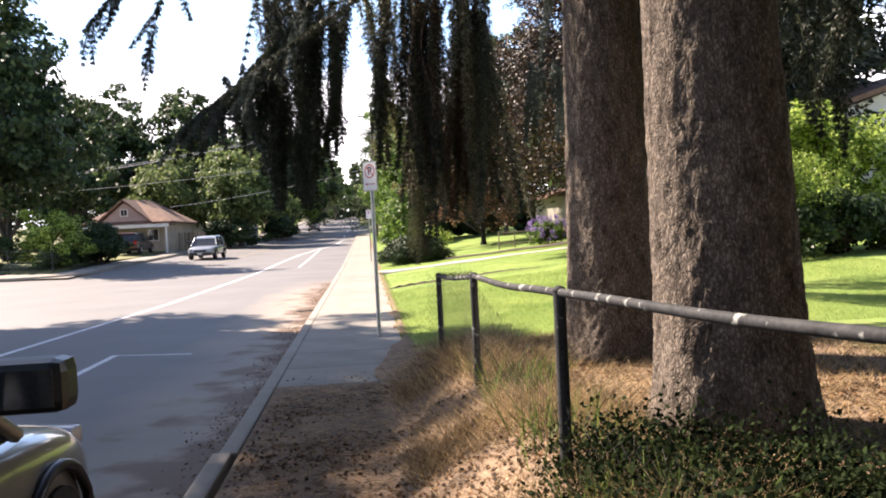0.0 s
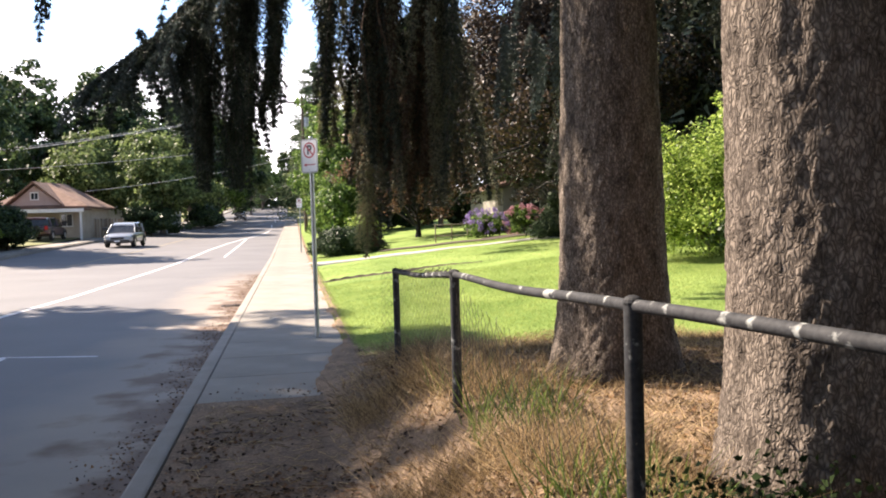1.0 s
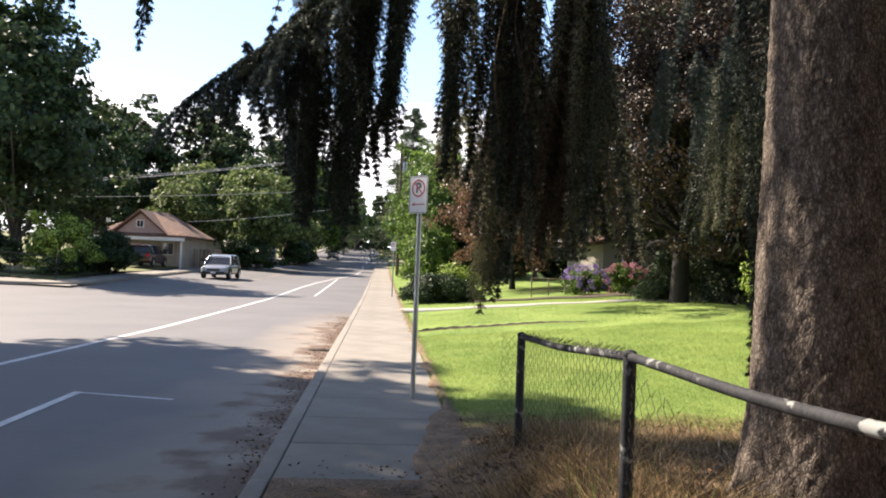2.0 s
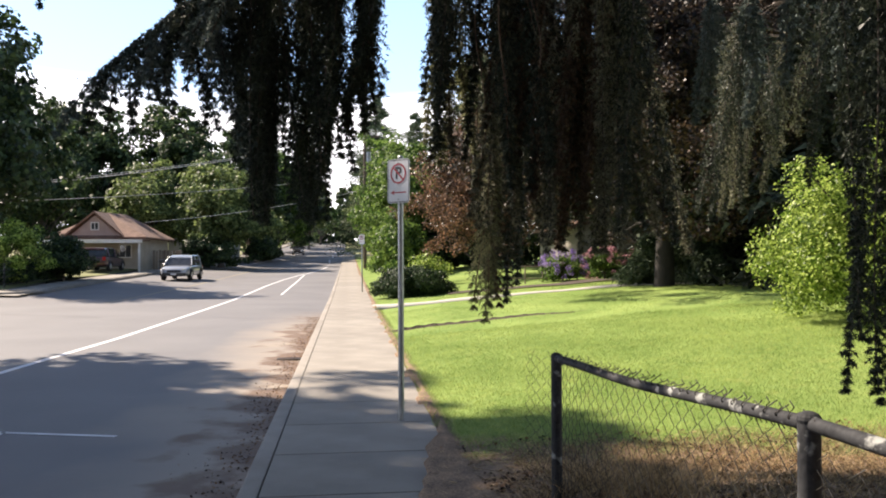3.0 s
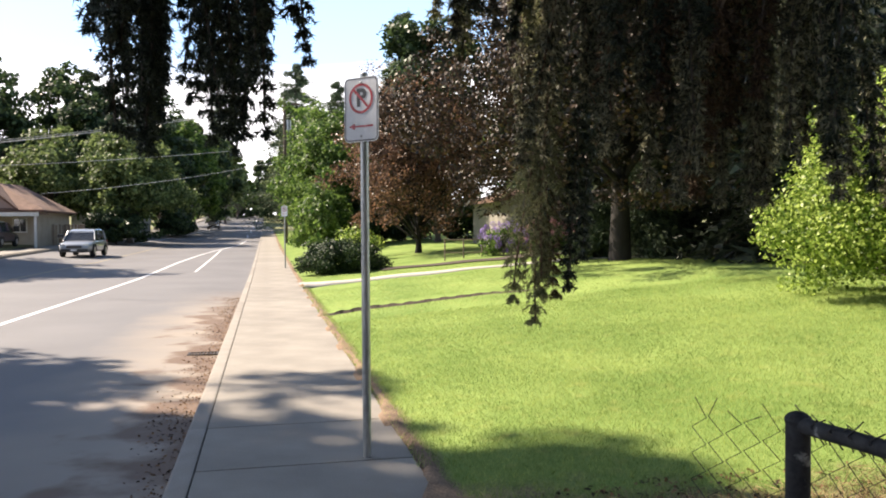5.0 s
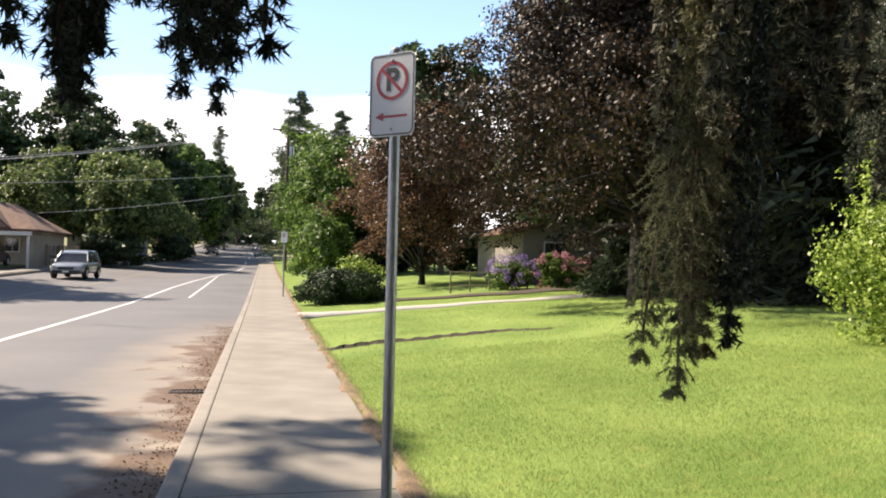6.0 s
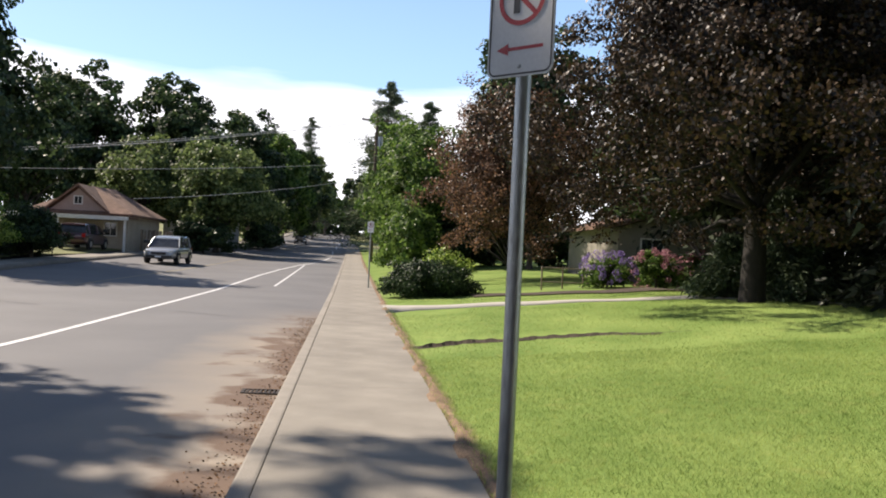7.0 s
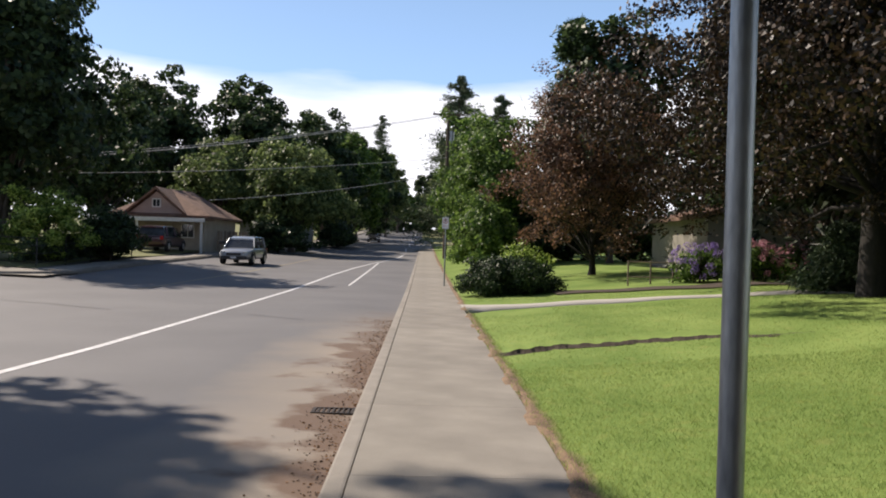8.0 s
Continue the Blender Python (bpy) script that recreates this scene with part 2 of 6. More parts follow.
M = {
    "asphalt": road_material(),
    "yard": ground_material("lawn_and_soil", (0.105, 0.18, 0.036), (0.25, 0.33, 0.092), (0.095, 0.072, 0.056), (0.33, 0.23, 0.15)),
    "soil": material("dark_bare_soil", (0.03, 0.022, 0.016), (0.10, 0.075, 0.052), scale=6.0, fine=50.0, rough=0.95, bump=0.6, bump_size=0.02),
    "far_ground": material("dry_grass_ground", (0.10, 0.13, 0.04), (0.24, 0.22, 0.09), scale=0.3, fine=12.0, rough=0.95, bump=0.4, bump_size=0.05),
    "concrete": material("pavement_concrete", (0.18, 0.164, 0.14), (0.325, 0.297, 0.253), scale=1.6, fine=120.0, rough=0.9, bump=0.25, bump_size=0.004, per_piece=0.10),
    "path": material("pale_path_concrete", (0.40, 0.375, 0.33), (0.56, 0.53, 0.48), scale=1.6, fine=90.0, rough=0.9, bump=0.25, bump_size=0.004),
    "kerb": material("kerb_concrete", (0.21, 0.19, 0.16), (0.33, 0.30, 0.26), scale=2.6, fine=90.0, rough=0.9, bump=0.35, bump_size=0.006, per_piece=0.15),
    "paint": material("worn_white_paint", (0.45, 0.45, 0.46), (0.82, 0.82, 0.82), scale=5.0, fine=70.0, rough=0.7, bump=0.1),
    "yellow_paint": material("faded_yellow_paint", (0.22, 0.19, 0.13), (0.36, 0.30, 0.17), scale=4.0, fine=60.0, rough=0.75, bump=0.1),
    "crack": material("tar_crack_filler", (0.02, 0.02, 0.02), (0.05, 0.05, 0.05), rough=0.6),
    "bark": bark_material(),
    "thin_bark": material("grey_brown_bark", (0.045, 0.036, 0.03), (0.13, 0.105, 0.085), scale=6.0, fine=40.0, rough=0.9, bump=0.6, bump_size=0.015, stretch=(1, 1, 0.3)),
    # near-black, so trunks look shaded by their crowns even where sun reaches
    "dark_bark": material("shade_darkened_bark", (0.007, 0.006, 0.005), (0.024, 0.019, 0.016), scale=6.0, fine=40.0, rough=0.9, bump=0.6, bump_size=0.015, stretch=(1, 1, 0.3)),
    "twig": material("bare_brown_twig", (0.09, 0.055, 0.035), (0.22, 0.15, 0.10), scale=8.0, fine=60.0, rough=0.9, bump=0.3),
    "needle": leaf_material("spruce_needles", (0.014, 0.021, 0.015), (0.078, 0.094, 0.062), rough=0.45, through_light=0.22, spread=0.6),
    # two paler copies of the spruce needles, with sunlit tones in the colour
    "olive_needle": leaf_material("lit_olive_needles", (0.042, 0.045, 0.03), (0.26, 0.255, 0.165), rough=0.5, through_light=0.3, spread=0.7),
    "fresh_needle": leaf_material("lit_spruce_needles", (0.09, 0.10, 0.05), (0.34, 0.34, 0.18), rough=0.5, through_light=0.45, spread=0.7),
    "blue_needle": leaf_material("blue_spruce_needles", (0.05, 0.075, 0.07), (0.19, 0.23, 0.20), rough=0.5, through_light=0.2, spread=0.55),
    "dead_needle": leaf_material("brown_dead_needles", (0.045, 0.03, 0.02), (0.13, 0.09, 0.055), rough=0.8, through_light=0.2, spread=0.5),
    "maple": leaf_material("purple_maple_leaves", (0.010, 0.009, 0.007), (0.066, 0.040, 0.022), rough=0.48, through_light=0.2, spread=0.95, spec=0.3),
    "plum": leaf_material("copper_plum_leaves", (0.055, 0.038, 0.026), (0.23, 0.13, 0.08), rough=0.4, through_light=0.4, spread=0.8),
    "green": leaf_material("mid_green_leaves", (0.04, 0.085, 0.018), (0.17, 0.26, 0.06), rough=0.45, through_light=0.45, spread=0.7),
    "dark_green": leaf_material("dark_green_leaves", (0.02, 0.040, 0.018), (0.075, 0.115, 0.042), rough=0.45, through_light=0.3, spread=0.7),
    "grey_green": leaf_material("grey_green_leaves", (0.065, 0.10, 0.035), (0.22, 0.28, 0.10), rough=0.5, through_light=0.45, spread=0.7),
    "lime": leaf_material("bright_lime_leaves", (0.085, 0.15, 0.02), (0.42, 0.53, 0.12), rough=0.4, through_light=0.45, spread=0.8),
    "yew": leaf_material("yew_needles", (0.012, 0.028, 0.012), (0.055, 0.09, 0.03), rough=0.5, through_light=0.2, spread=0.6),
    "pine": leaf_material("far_pine_needles", (0.035, 0.06, 0.035), (0.125, 0.165, 0.085), rough=0.6, through_light=0.2, spread=0.6),
    "grass": leaf_material("lawn_blades", (0.105, 0.19, 0.036), (0.44, 0.51, 0.16), rough=0.55, through_light=0.45, spread=0.3),
    "straw": leaf_material("dry_straw", (0.10, 0.068, 0.036), (0.50, 0.37, 0.20), rough=0.7, through_light=0.35, spread=0.8),
    "weed": leaf_material("weed_leaves", (0.05, 0.09, 0.02), (0.18, 0.25, 0.06), rough=0.5, through_light=0.4, spread=0.8),
    # near-black and matt: the shade at the fence foot is in this colour
    "shade_leaf": leaf_material("shaded_undergrowth_leaves", (0.005, 0.010, 0.005), (0.026, 0.040, 0.015), rough=0.9, through_light=0.2, spread=0.7, spec=0.05),
    "litter": leaf_material("dead_leaf_litter", (0.035, 0.022, 0.015), (0.24, 0.135, 0.068), rough=0.8, through_light=0.15, spread=0.9),
    "galv": material("galvanised_steel", (0.22, 0.235, 0.24), (0.42, 0.44, 0.45), scale=9.0, fine=70.0, rough=0.42, metal=0.75, bump=0.08, stretch=(1, 1, 0.2)),
    "fence_pipe": lichen_pipe(),
    "wire": material("rusty_chain_link_wire", (0.02, 0.018, 0.016), (0.085, 0.078, 0.07), scale=9.0, fine=40.0, rough=0.7, metal=0.3, bump=0),
    "sign_white": material("reflective_sign_white", (0.66, 0.67, 0.69), (0.76, 0.77, 0.79), scale=5.0, fine=60.0, rough=0.35, bump=0.02),
    "sign_red": material("sign_red_ink", (0.38, 0.02, 0.035), (0.46, 0.035, 0.045), rough=0.4, bump=0),
    "sign_black": material("sign_black_ink", (0.02, 0.02, 0.022), (0.045, 0.045, 0.05), rough=0.4, bump=0),
    "iron": material("cast_iron_grate", (0.02, 0.017, 0.015), (0.07, 0.055, 0.045), rough=0.7, metal=0.5),
    "roof": material("brown_shingles", (0.11, 0.062, 0.045), (0.24, 0.145, 0.105), scale=2.0, fine=18.0, rough=0.9, bump=0.5, bump_size=0.03),
    "siding": material("cream_siding", (0.30, 0.26, 0.205), (0.44, 0.385, 0.315), scale=1.5, fine=30.0, rough=0.8, bump=0.1),
    "grey_beige": material("grey_beige_wall", (0.20, 0.185, 0.16), (0.30, 0.275, 0.235), scale=1.5, fine=30.0, rough=0.85, bump=0.1),
    "gable": material("pinkish_gable_board", (0.33, 0.24, 0.21), (0.46, 0.35, 0.31), scale=1.5, fine=30.0, rough=0.8, bump=0.1),
    "white_wall": material("grey_white_wall", (0.52, 0.51, 0.48), (0.68, 0.67, 0.64), scale=1.0, fine=25.0, rough=0.85, bump=0.1),
    "glass": material("dark_window_glass", (0.02, 0.024, 0.028), (0.05, 0.055, 0.06), rough=0.06, bump=0, spec=0.8),
    "trim_white": material("white_trim_paint", (0.62, 0.61, 0.58), (0.8, 0.79, 0.76), rough=0.6, bump=0.05),
    "pole_wood": material("tarred_pole_wood", (0.06, 0.042, 0.03), (0.15, 0.11, 0.08), scale=5.0, fine=40.0, rough=0.9, stretch=(1, 1, 0.1)),
    "old_wood": material("weathered_fence_boards", (0.16, 0.125, 0.09), (0.34, 0.27, 0.20), scale=4.0, fine=30.0, rough=0.9, stretch=(1, 1, 0.15), per_piece=0.3),
    "cable": material("aluminium_cable", (0.35, 0.35, 0.35), (0.5, 0.5, 0.5), rough=0.5, metal=0.3, bump=0),
    "tyre": material("tyre_rubber", (0.012, 0.012, 0.012), (0.035, 0.035, 0.035), rough=0.85),
    "rim": material("alloy_rim", (0.35, 0.36, 0.37), (0.5, 0.5, 0.52), rough=0.35, metal=0.9, bump=0),
    "black_plastic": material("black_plastic", (0.008, 0.008, 0.009), (0.02, 0.02, 0.022), rough=0.35, bump=0.05),
    "beige_car": material("champagne_car_paint", (0.20, 0.185, 0.155), (0.24, 0.22, 0.185), rough=0.3, metal=0.35, bump=0, coat=1.0),
    "silver_car": material("silver_car_paint", (0.34, 0.36, 0.39), (0.40, 0.42, 0.45), rough=0.3, metal=0.4, bump=0, coat=1.0),
    "plum_car": material("dark_maroon_car_paint", (0.05, 0.018, 0.03), (0.07, 0.025, 0.04), rough=0.3, metal=0.3, bump=0, coat=1.0),
    "black_car": material("black_car_paint", (0.012, 0.012, 0.014), (0.025, 0.025, 0.028), rough=0.25, bump=0, coat=1.0),
    "lamp_glass": material("headlamp_glass", (0.55, 0.56, 0.58), (0.75, 0.76, 0.78), rough=0.08, bump=0, metal=0.3),
    "tail_red": material("tail_lamp_red", (0.30, 0.01, 0.01), (0.4, 0.02, 0.02), rough=0.15, bump=0),
    "violet": leaf_material("violet_petals", (0.20, 0.13, 0.36), (0.40, 0.30, 0.58), rough=0.6, through_light=0.3),
    "pink": leaf_material("pink_petals", (0.36, 0.15, 0.20), (0.58, 0.34, 0.36), rough=0.6, through_light=0.3),
}


# ---------------------------------------------------------------- mesh helpers
rng = np.random.default_rng(7)


def mesh_np(name, verts, faces):
    """A mesh from an array of places and an array of equal-sided faces."""
    verts, faces = np.asarray(verts, dtype=np.float32), np.asarray(faces, dtype=np.int32)
    me = bpy.data.meshes.new(name)
    sides = faces.shape[1]
    me.vertices.add(len(verts))
    me.vertices.foreach_set("co", verts.ravel())
    me.loops.add(faces.size)
    me.loops.foreach_set("vertex_index", faces.ravel())
    me.polygons.add(len(faces))
    me.polygons.foreach_set("loop_start", np.arange(0, faces.size, sides, dtype=np.int32))
    me.polygons.foreach_set("loop_total", np.full(len(faces), sides, dtype=np.int32))
    me.update(calc_edges=True)
    me.validate()
    return me


def smooth(me):
    me.polygons.foreach_set("use_smooth", np.ones(len(me.polygons), dtype=bool))
    return me


def part(name, data, mat, parent=None, label="", at=None):
    """One mesh object (from a bmesh or a mesh), under its thing where there is one."""
    if isinstance(data, bmesh.types.BMesh):
        me = bpy.data.meshes.new(name)
        data.to_mesh(me)
        data.free()
        data = me
    if not data.materials:
        data.materials.append(M[mat])
    ob = new(name, data)
    if at is not None:
        ob.matrix_basis = at
    ob.parent = parent
    return tagged(ob, label=label)


def thing(name, label, category, at=None, group="", kind=""):
    """An Empty at the base of a thing, which carries its parts."""
    ob = new(name)
    ob.empty_display_size = 0.2
    if at is not None:
        ob.matrix_basis = at
    return tagged(ob, label, category, group, kind)


def box(bm, lo, hi, bevel=0.0, turn=None):
    """A box between two corners, with its edges rounded."""
    lo, hi = Vector(lo), Vector(hi)
    r = bmesh.ops.create_cube(bm, size=1.0)
    bmesh.ops.scale(bm, vec=hi - lo, verts=r["verts"])
    if bevel:
        es = list({e for v in r["verts"] for e in v.link_edges})
        out = bmesh.ops.bevel(bm, geom=es, offset=bevel, segments=2, affect="EDGES", profile=0.6)
        vs = list({v for f in out["faces"] for v in f.verts} | {v for v in r["verts"] if v.is_valid})
    else:
        vs = r["verts"]
    m = Matrix.Translation((lo + hi) / 2)
    bmesh.ops.transform(bm, matrix=(turn @ m) if turn else m, verts=vs)
    return vs


def tube_arrays(path, radii, sides=8, start=0):
    """Places and quads of a tube along a path of points."""
    path = np.asarray(path, float)
    radii = np.broadcast_to(np.asarray(radii, float), len(path))
    d = np.gradient(path, axis=0)
    d /= np.linalg.norm(d, axis=1)[:, None] + 1e-9
    ref = np.where(np.abs(d[:, 2:3]) > 0.9, [[1.0, 0, 0]], [[0, 0, 1.0]])
    u = np.cross(d, ref)
    u /= np.linalg.norm(u, axis=1)[:, None] + 1e-9
    w = np.cross(d, u)
    a = np.linspace(0, 2 * np.pi, sides, endpoint=False)
    ring = (np.cos(a)[None, :, None] * u[:, None] + np.sin(a)[None, :, None] * w[:, None]) * radii[:, None, None] + path[:, None]
    n = len(path)
    i, j = np.meshgrid(np.arange(n - 1), np.arange(sides), indexing="ij")
    k = (j + 1) % sides
    q = np.stack([i * sides + j, i * sides + k, (i + 1) * sides + k, (i + 1) * sides + j], -1).reshape(-1, 4)
    return ring.reshape(-1, 3), q + start


def tubes(name, items):
    """One mesh of several tubes, items being (path, radii, sides)."""
    vs, qs, count = [], [], 0
    for path, radii, sides in items:
        v, q = tube_arrays(path, radii, sides, count)
        vs.append(v)
        qs.append(q)
        count += len(v)
    return smooth(mesh_np(name, np.concatenate(vs), np.concatenate(qs)))


def grid_mesh(name, xs, ys, height):
    X, Y = np.meshgrid(xs, ys, indexing="ij")
    Z = height(X, Y)
    a, b = np.meshgrid(np.arange(len(xs) - 1), np.arange(len(ys) - 1), indexing="ij")
    n = len(ys)
    q = np.stack([a * n + b, (a + 1) * n + b, (a + 1) * n + b + 1, a * n + b + 1], -1).reshape(-1, 4)
    return smooth(mesh_np(name, np.stack([X, Y, Z], -1).reshape(-1, 3), q))


def unit(v):
    return v / (np.linalg.norm(v, axis=-1, keepdims=True) + 1e-9)


def blades(name, foot, tip, width):
    """Thin three-cornered blades from foot to tip."""
    d = tip - foot
    side = unit(np.cross(d, unit(rng.normal(size=d.shape)))) * (np.broadcast_to(np.asarray(width), len(d))[:, None] / 2)
    v = np.stack([foot - side, foot + side, tip], 1).reshape(-1, 3)
    return mesh_np(name, v, np.arange(len(v)).reshape(-1, 3))


LEAF_SHAPES = {
    "oval": [(0, 0), (0.3, 0.35), (0.22, 0.8), (0, 1.0), (-0.22, 0.8), (-0.3, 0.35)],
    "diamond": [(0, 0), (0.34, 0.45), (0, 1.0), (-0.34, 0.45)],
}


def leaves(name, places, size, out=None, shape="diamond", lift=0.35):
    """Many small leaves at places; out: the way that each one faces, roughly."""
    n = len(places)
    normal = rng.normal(size=(n, 3))
    if out is not None:
        normal = normal * 0.75 + out
    normal[:, 2] += lift
    normal = unit(normal)
    along = unit(np.cross(normal, rng.normal(size=(n, 3))))
    across = np.cross(normal, along)
    s = size * rng.uniform(0.65, 1.3, n)
    pts = np.array(LEAF_SHAPES[shape])
    fold = np.abs(pts[:, 0]) * 0.35
    v = (places[:, None] + s[:, None, None] * (pts[None, :, 0, None] * across[:, None] + (pts[None, :, 1, None] - 0.5) * along[:, None]
                                               + fold[None, :, None] * normal[:, None]))
    k = len(pts)
    return mesh_np(name, v.reshape(-1, 3), np.arange(n * k).reshape(n, k))


# ---------------------------------------------------------------- the lie of the land
def ramp01(v):
    v = np.clip(v, 0, 1)
    return v * v * (3 - 2 * v)


def rise(y):
    """The street is level past the lawn and climbs beyond it."""
    d = np.clip(np.asarray(y, float) - 40, 0, 210)
    return 0.012 * d + 0.0001 * d * d


def street(x, y):
    return rise(y) + 0.045 * np.clip(-np.asarray(x, float) - 8, 0, 16) * ramp01((np.asarray(y, float) - 28) / 25)


def yard(x, y):
    """Right of the pavement: a needle mound by the fence and a lawn that rises gently away from the street."""
    x, y = np.asarray(x, float), np.asarray(y, float)
    mound = 0.46 * ramp01((x - 0.0) / 1.0) * (1 - ramp01((y - 8.6) / 3.6))
    lawn = np.clip(0.085 * (x - 0.6), 0, 0.75) * ramp01((y - 9) / 6)
    lumps = 0.018 * np.sin(1.9 * x + 0.7 * y) * np.cos(1.3 * y - 0.6 * x) * ramp01((x - 0.5) / 1.0)
    return np.maximum(mound, lawn) + lumps + rise(y) - 0.004


def soil_line(y):
    """The ragged line to which soil has crept over the pavement's inner edge."""
    return 0.08 + 0.06 * np.sin(2.9 * y) + (WALK_R - 0.10) * ramp01((np.asarray(y, float) - 11.0) / 2.2)


ROAD_L, KERB_X, WALK_R = -14.0, -1.2, 0.47

xs = np.concatenate([np.linspace(-420, -30, 14), np.linspace(-26, 30, 29), np.linspace(40, 420, 14)])
ys = np.concatenate([np.linspace(-120, -10, 8), np.linspace(-5, 260, 54), np.linspace(290, 900, 12)])
ground = part("ground", grid_mesh("ground", xs, ys, lambda x, y: np.where(x > -1.5, rise(y), street(x, y)) - 0.32), "far_ground")
tagged(ground, "dry grassy ground beyond the street", "ground", kind="structure")

road = part("road", grid_mesh("road", np.linspace(-60, KERB_X + 0.02, 60), np.linspace(-14, 300, 158), lambda x, y: street(x, y) - 0.12
            - 0.03 * np.exp(-((x + 1.3) / 0.5) ** 2)), "asphalt")
tagged(road, "worn grey asphalt street with sandy gutter", "road", kind="structure")

lawn_ground = part("ground_yard", grid_mesh("ground_yard", np.concatenate([np.linspace(-1.04, 6, 118), np.linspace(6.5, 40, 30)]),
                   np.concatenate([np.linspace(-12, 9.79, 90), np.linspace(9.9, 36, 150), np.linspace(37, 120, 40)]),
                   lambda x, y: np.where((x < soil_line(y)) & (y > 9.86), rise(y) - 0.06, yard(x, y) + np.where((x < WALK_R + 0.1) & (y > 9.7), 0.022, 0.0))
                   - 0.35 * 0.13 * np.exp(-((y - 23.4 - 0.6 * (1 - np.exp(-(np.maximum(x, 0.55) - 0.55) / 0.8))) / 0.10) ** 2) * (x > 0.5) * (x < 5.0)), "yard")
tagged(lawn_ground, "mown green lawn and needle-covered soil beside the pavement", "lawn", kind="structure")

verge = part("ground_left_block", grid_mesh("ground_left_block", np.linspace(-80, ROAD_L - 1.9, 60), np.linspace(43.5, 260, 110),
             lambda x, y: street(x, y) + 0.04 + 0.05 * np.sin(0.7 * x) * np.sin(0.4 * y)), "far_ground")
tagged(verge, "dry grass verge across the street", "ground", kind="structure")


def slab_mesh(w, l, t=0.12, gap=0.004, bevel=0.005):
    bm = bmesh.new()
    box(bm, (gap, gap, -t), (w - gap, l - gap, 0), bevel)
    me = bpy.data.meshes.new("slab")
    bm.to_mesh(me)
    bm.free()
    return me


# ---------------------------------------------------------------- road markings
def stripe(name, pts, width, mat, label):
    pts = np.array(pts, float)
    fine = np.concatenate([np.linspace(pts[i], pts[i + 1], max(2, int(abs(pts[i + 1] - pts[i]).max() / 1.5)), endpoint=False) for i in range(len(pts) - 1)] + [pts[-1:]])
    d = unit(np.gradient(fine, axis=0))
    side = np.stack([-d[:, 1], d[:, 0]], 1) * width / 2
    xy = np.stack([fine - side, fine + side], 1).reshape(-1, 2)
    v = np.column_stack([xy, street(xy[:, 0], xy[:, 1]) - 0.115])
    i = np.arange(len(fine) - 1) * 2
    top = np.stack([i + 1, i, i + 2, i + 3], 1)
    ob = part(name, mesh_np(name, v, top), mat)
    return tagged(ob, label, "road marking", kind="structure")


stripe("road_marking", [(-6.35, -4), (-6.15, 14), (-5.55, 24), (-5.35, 34), (-5.1, 52), (-4.75, 60), (-4.2, 67), (-3.4, 74), (-2.85, 80)], 0.14, "paint", "solid white painted lane line on asphalt")
stripe("road_marking", [(-2.85, 80), (-2.5, 90)], 0.14, "paint", "white painted lane line continuing up the street")
for y0 in (100, 122, 144, 166, 190):
    stripe("road_marking", [(-2.6, y0), (-2.9, y0 + 12)], 0.16, "paint", "white painted dash far up the street")
stripe("road_marking", [(-4.02, 4.0), (-4.0, 14.1)], 0.11, "paint", "white painted parking bay line")
stripe("road_marking", [(-4.0, 14.06), (-2.75, 13.72)], 0.07, "paint", "thin white painted parking bay end line")
stripe("road_marking", [(-3.55, 43.5), (-3.8, 68)], 0.10, "paint", "thin white painted dash")
stripe("road_marking", [(-9.9, 38), (-9.2, 52), (-8.8, 78)], 0.10, "yellow_paint", "faded yellow painted centre line")
stripe("road_marking", [(-11.5, 80), (-8.0, 160)], 0.12, "paint", "white painted far lane line")
for pts in ([(-11.5, 32.3), (-9.5, 31.4), (-7.85, 30.45)], [(-4.6, 30.2), (-3.9, 29.7), (-3.2, 29.3)]):
    stripe("road_crack", pts, 0.035, "crack", "dark tar-filled crack across the asphalt")

# ---------------------------------------------------------------- pavement and kerb
pavement = thing("pavement", "pale grey concrete pavement of scored slabs", "pavement", kind="structure")
slabs, y = [], 9.82
me_short, me_long = slab_mesh(WALK_R - KERB_X - 0.16, 1.21), slab_mesh(WALK_R - KERB_X - 0.16, 2.437, gap=0.001, bevel=0.002)
for me in (me_short, me_long):
    me.materials.append(M["concrete"])
while y < 150:
    me, step = (me_short, 1.22) if y < 14.6 else (me_long, 2.44)
    slope = math.atan2(float(rise(y + step) - rise(y)), step)
    part("slab", me, "concrete", pavement, at=Matrix.Translation((KERB_X + 0.155, y, float(rise(y)))) @ Matrix.Rotation(slope, 4, "X"))
    y += step

kerb = thing("kerb", "worn concrete kerb along the street", "kerb", kind="structure")


def kerb_mesh(l):
    bm = bmesh.new()
    box(bm, (0, -0.019, -0.2), (0.15, l + 0.019, 0.0), 0.022)
    me = bpy.data.meshes.new("kerb_stone")
    bm.to_mesh(me)
    bm.free()
    me.materials.append(M["kerb"])
    return me


me, y = kerb_mesh(2.44), -9.72
while y < 150:
    slope = math.atan2(float(rise(y + 2.44) - rise(y)), 2.44)
    part("kerb_stone", me, "kerb", kerb, at=Matrix.Translation((KERB_X - 0.06 * float(1 - ramp01((y - 4.0) / 4.0)), y, float(rise(y)) + 0.003)) @ Matrix.Rotation(slope, 4, "X"))
    y += 2.44

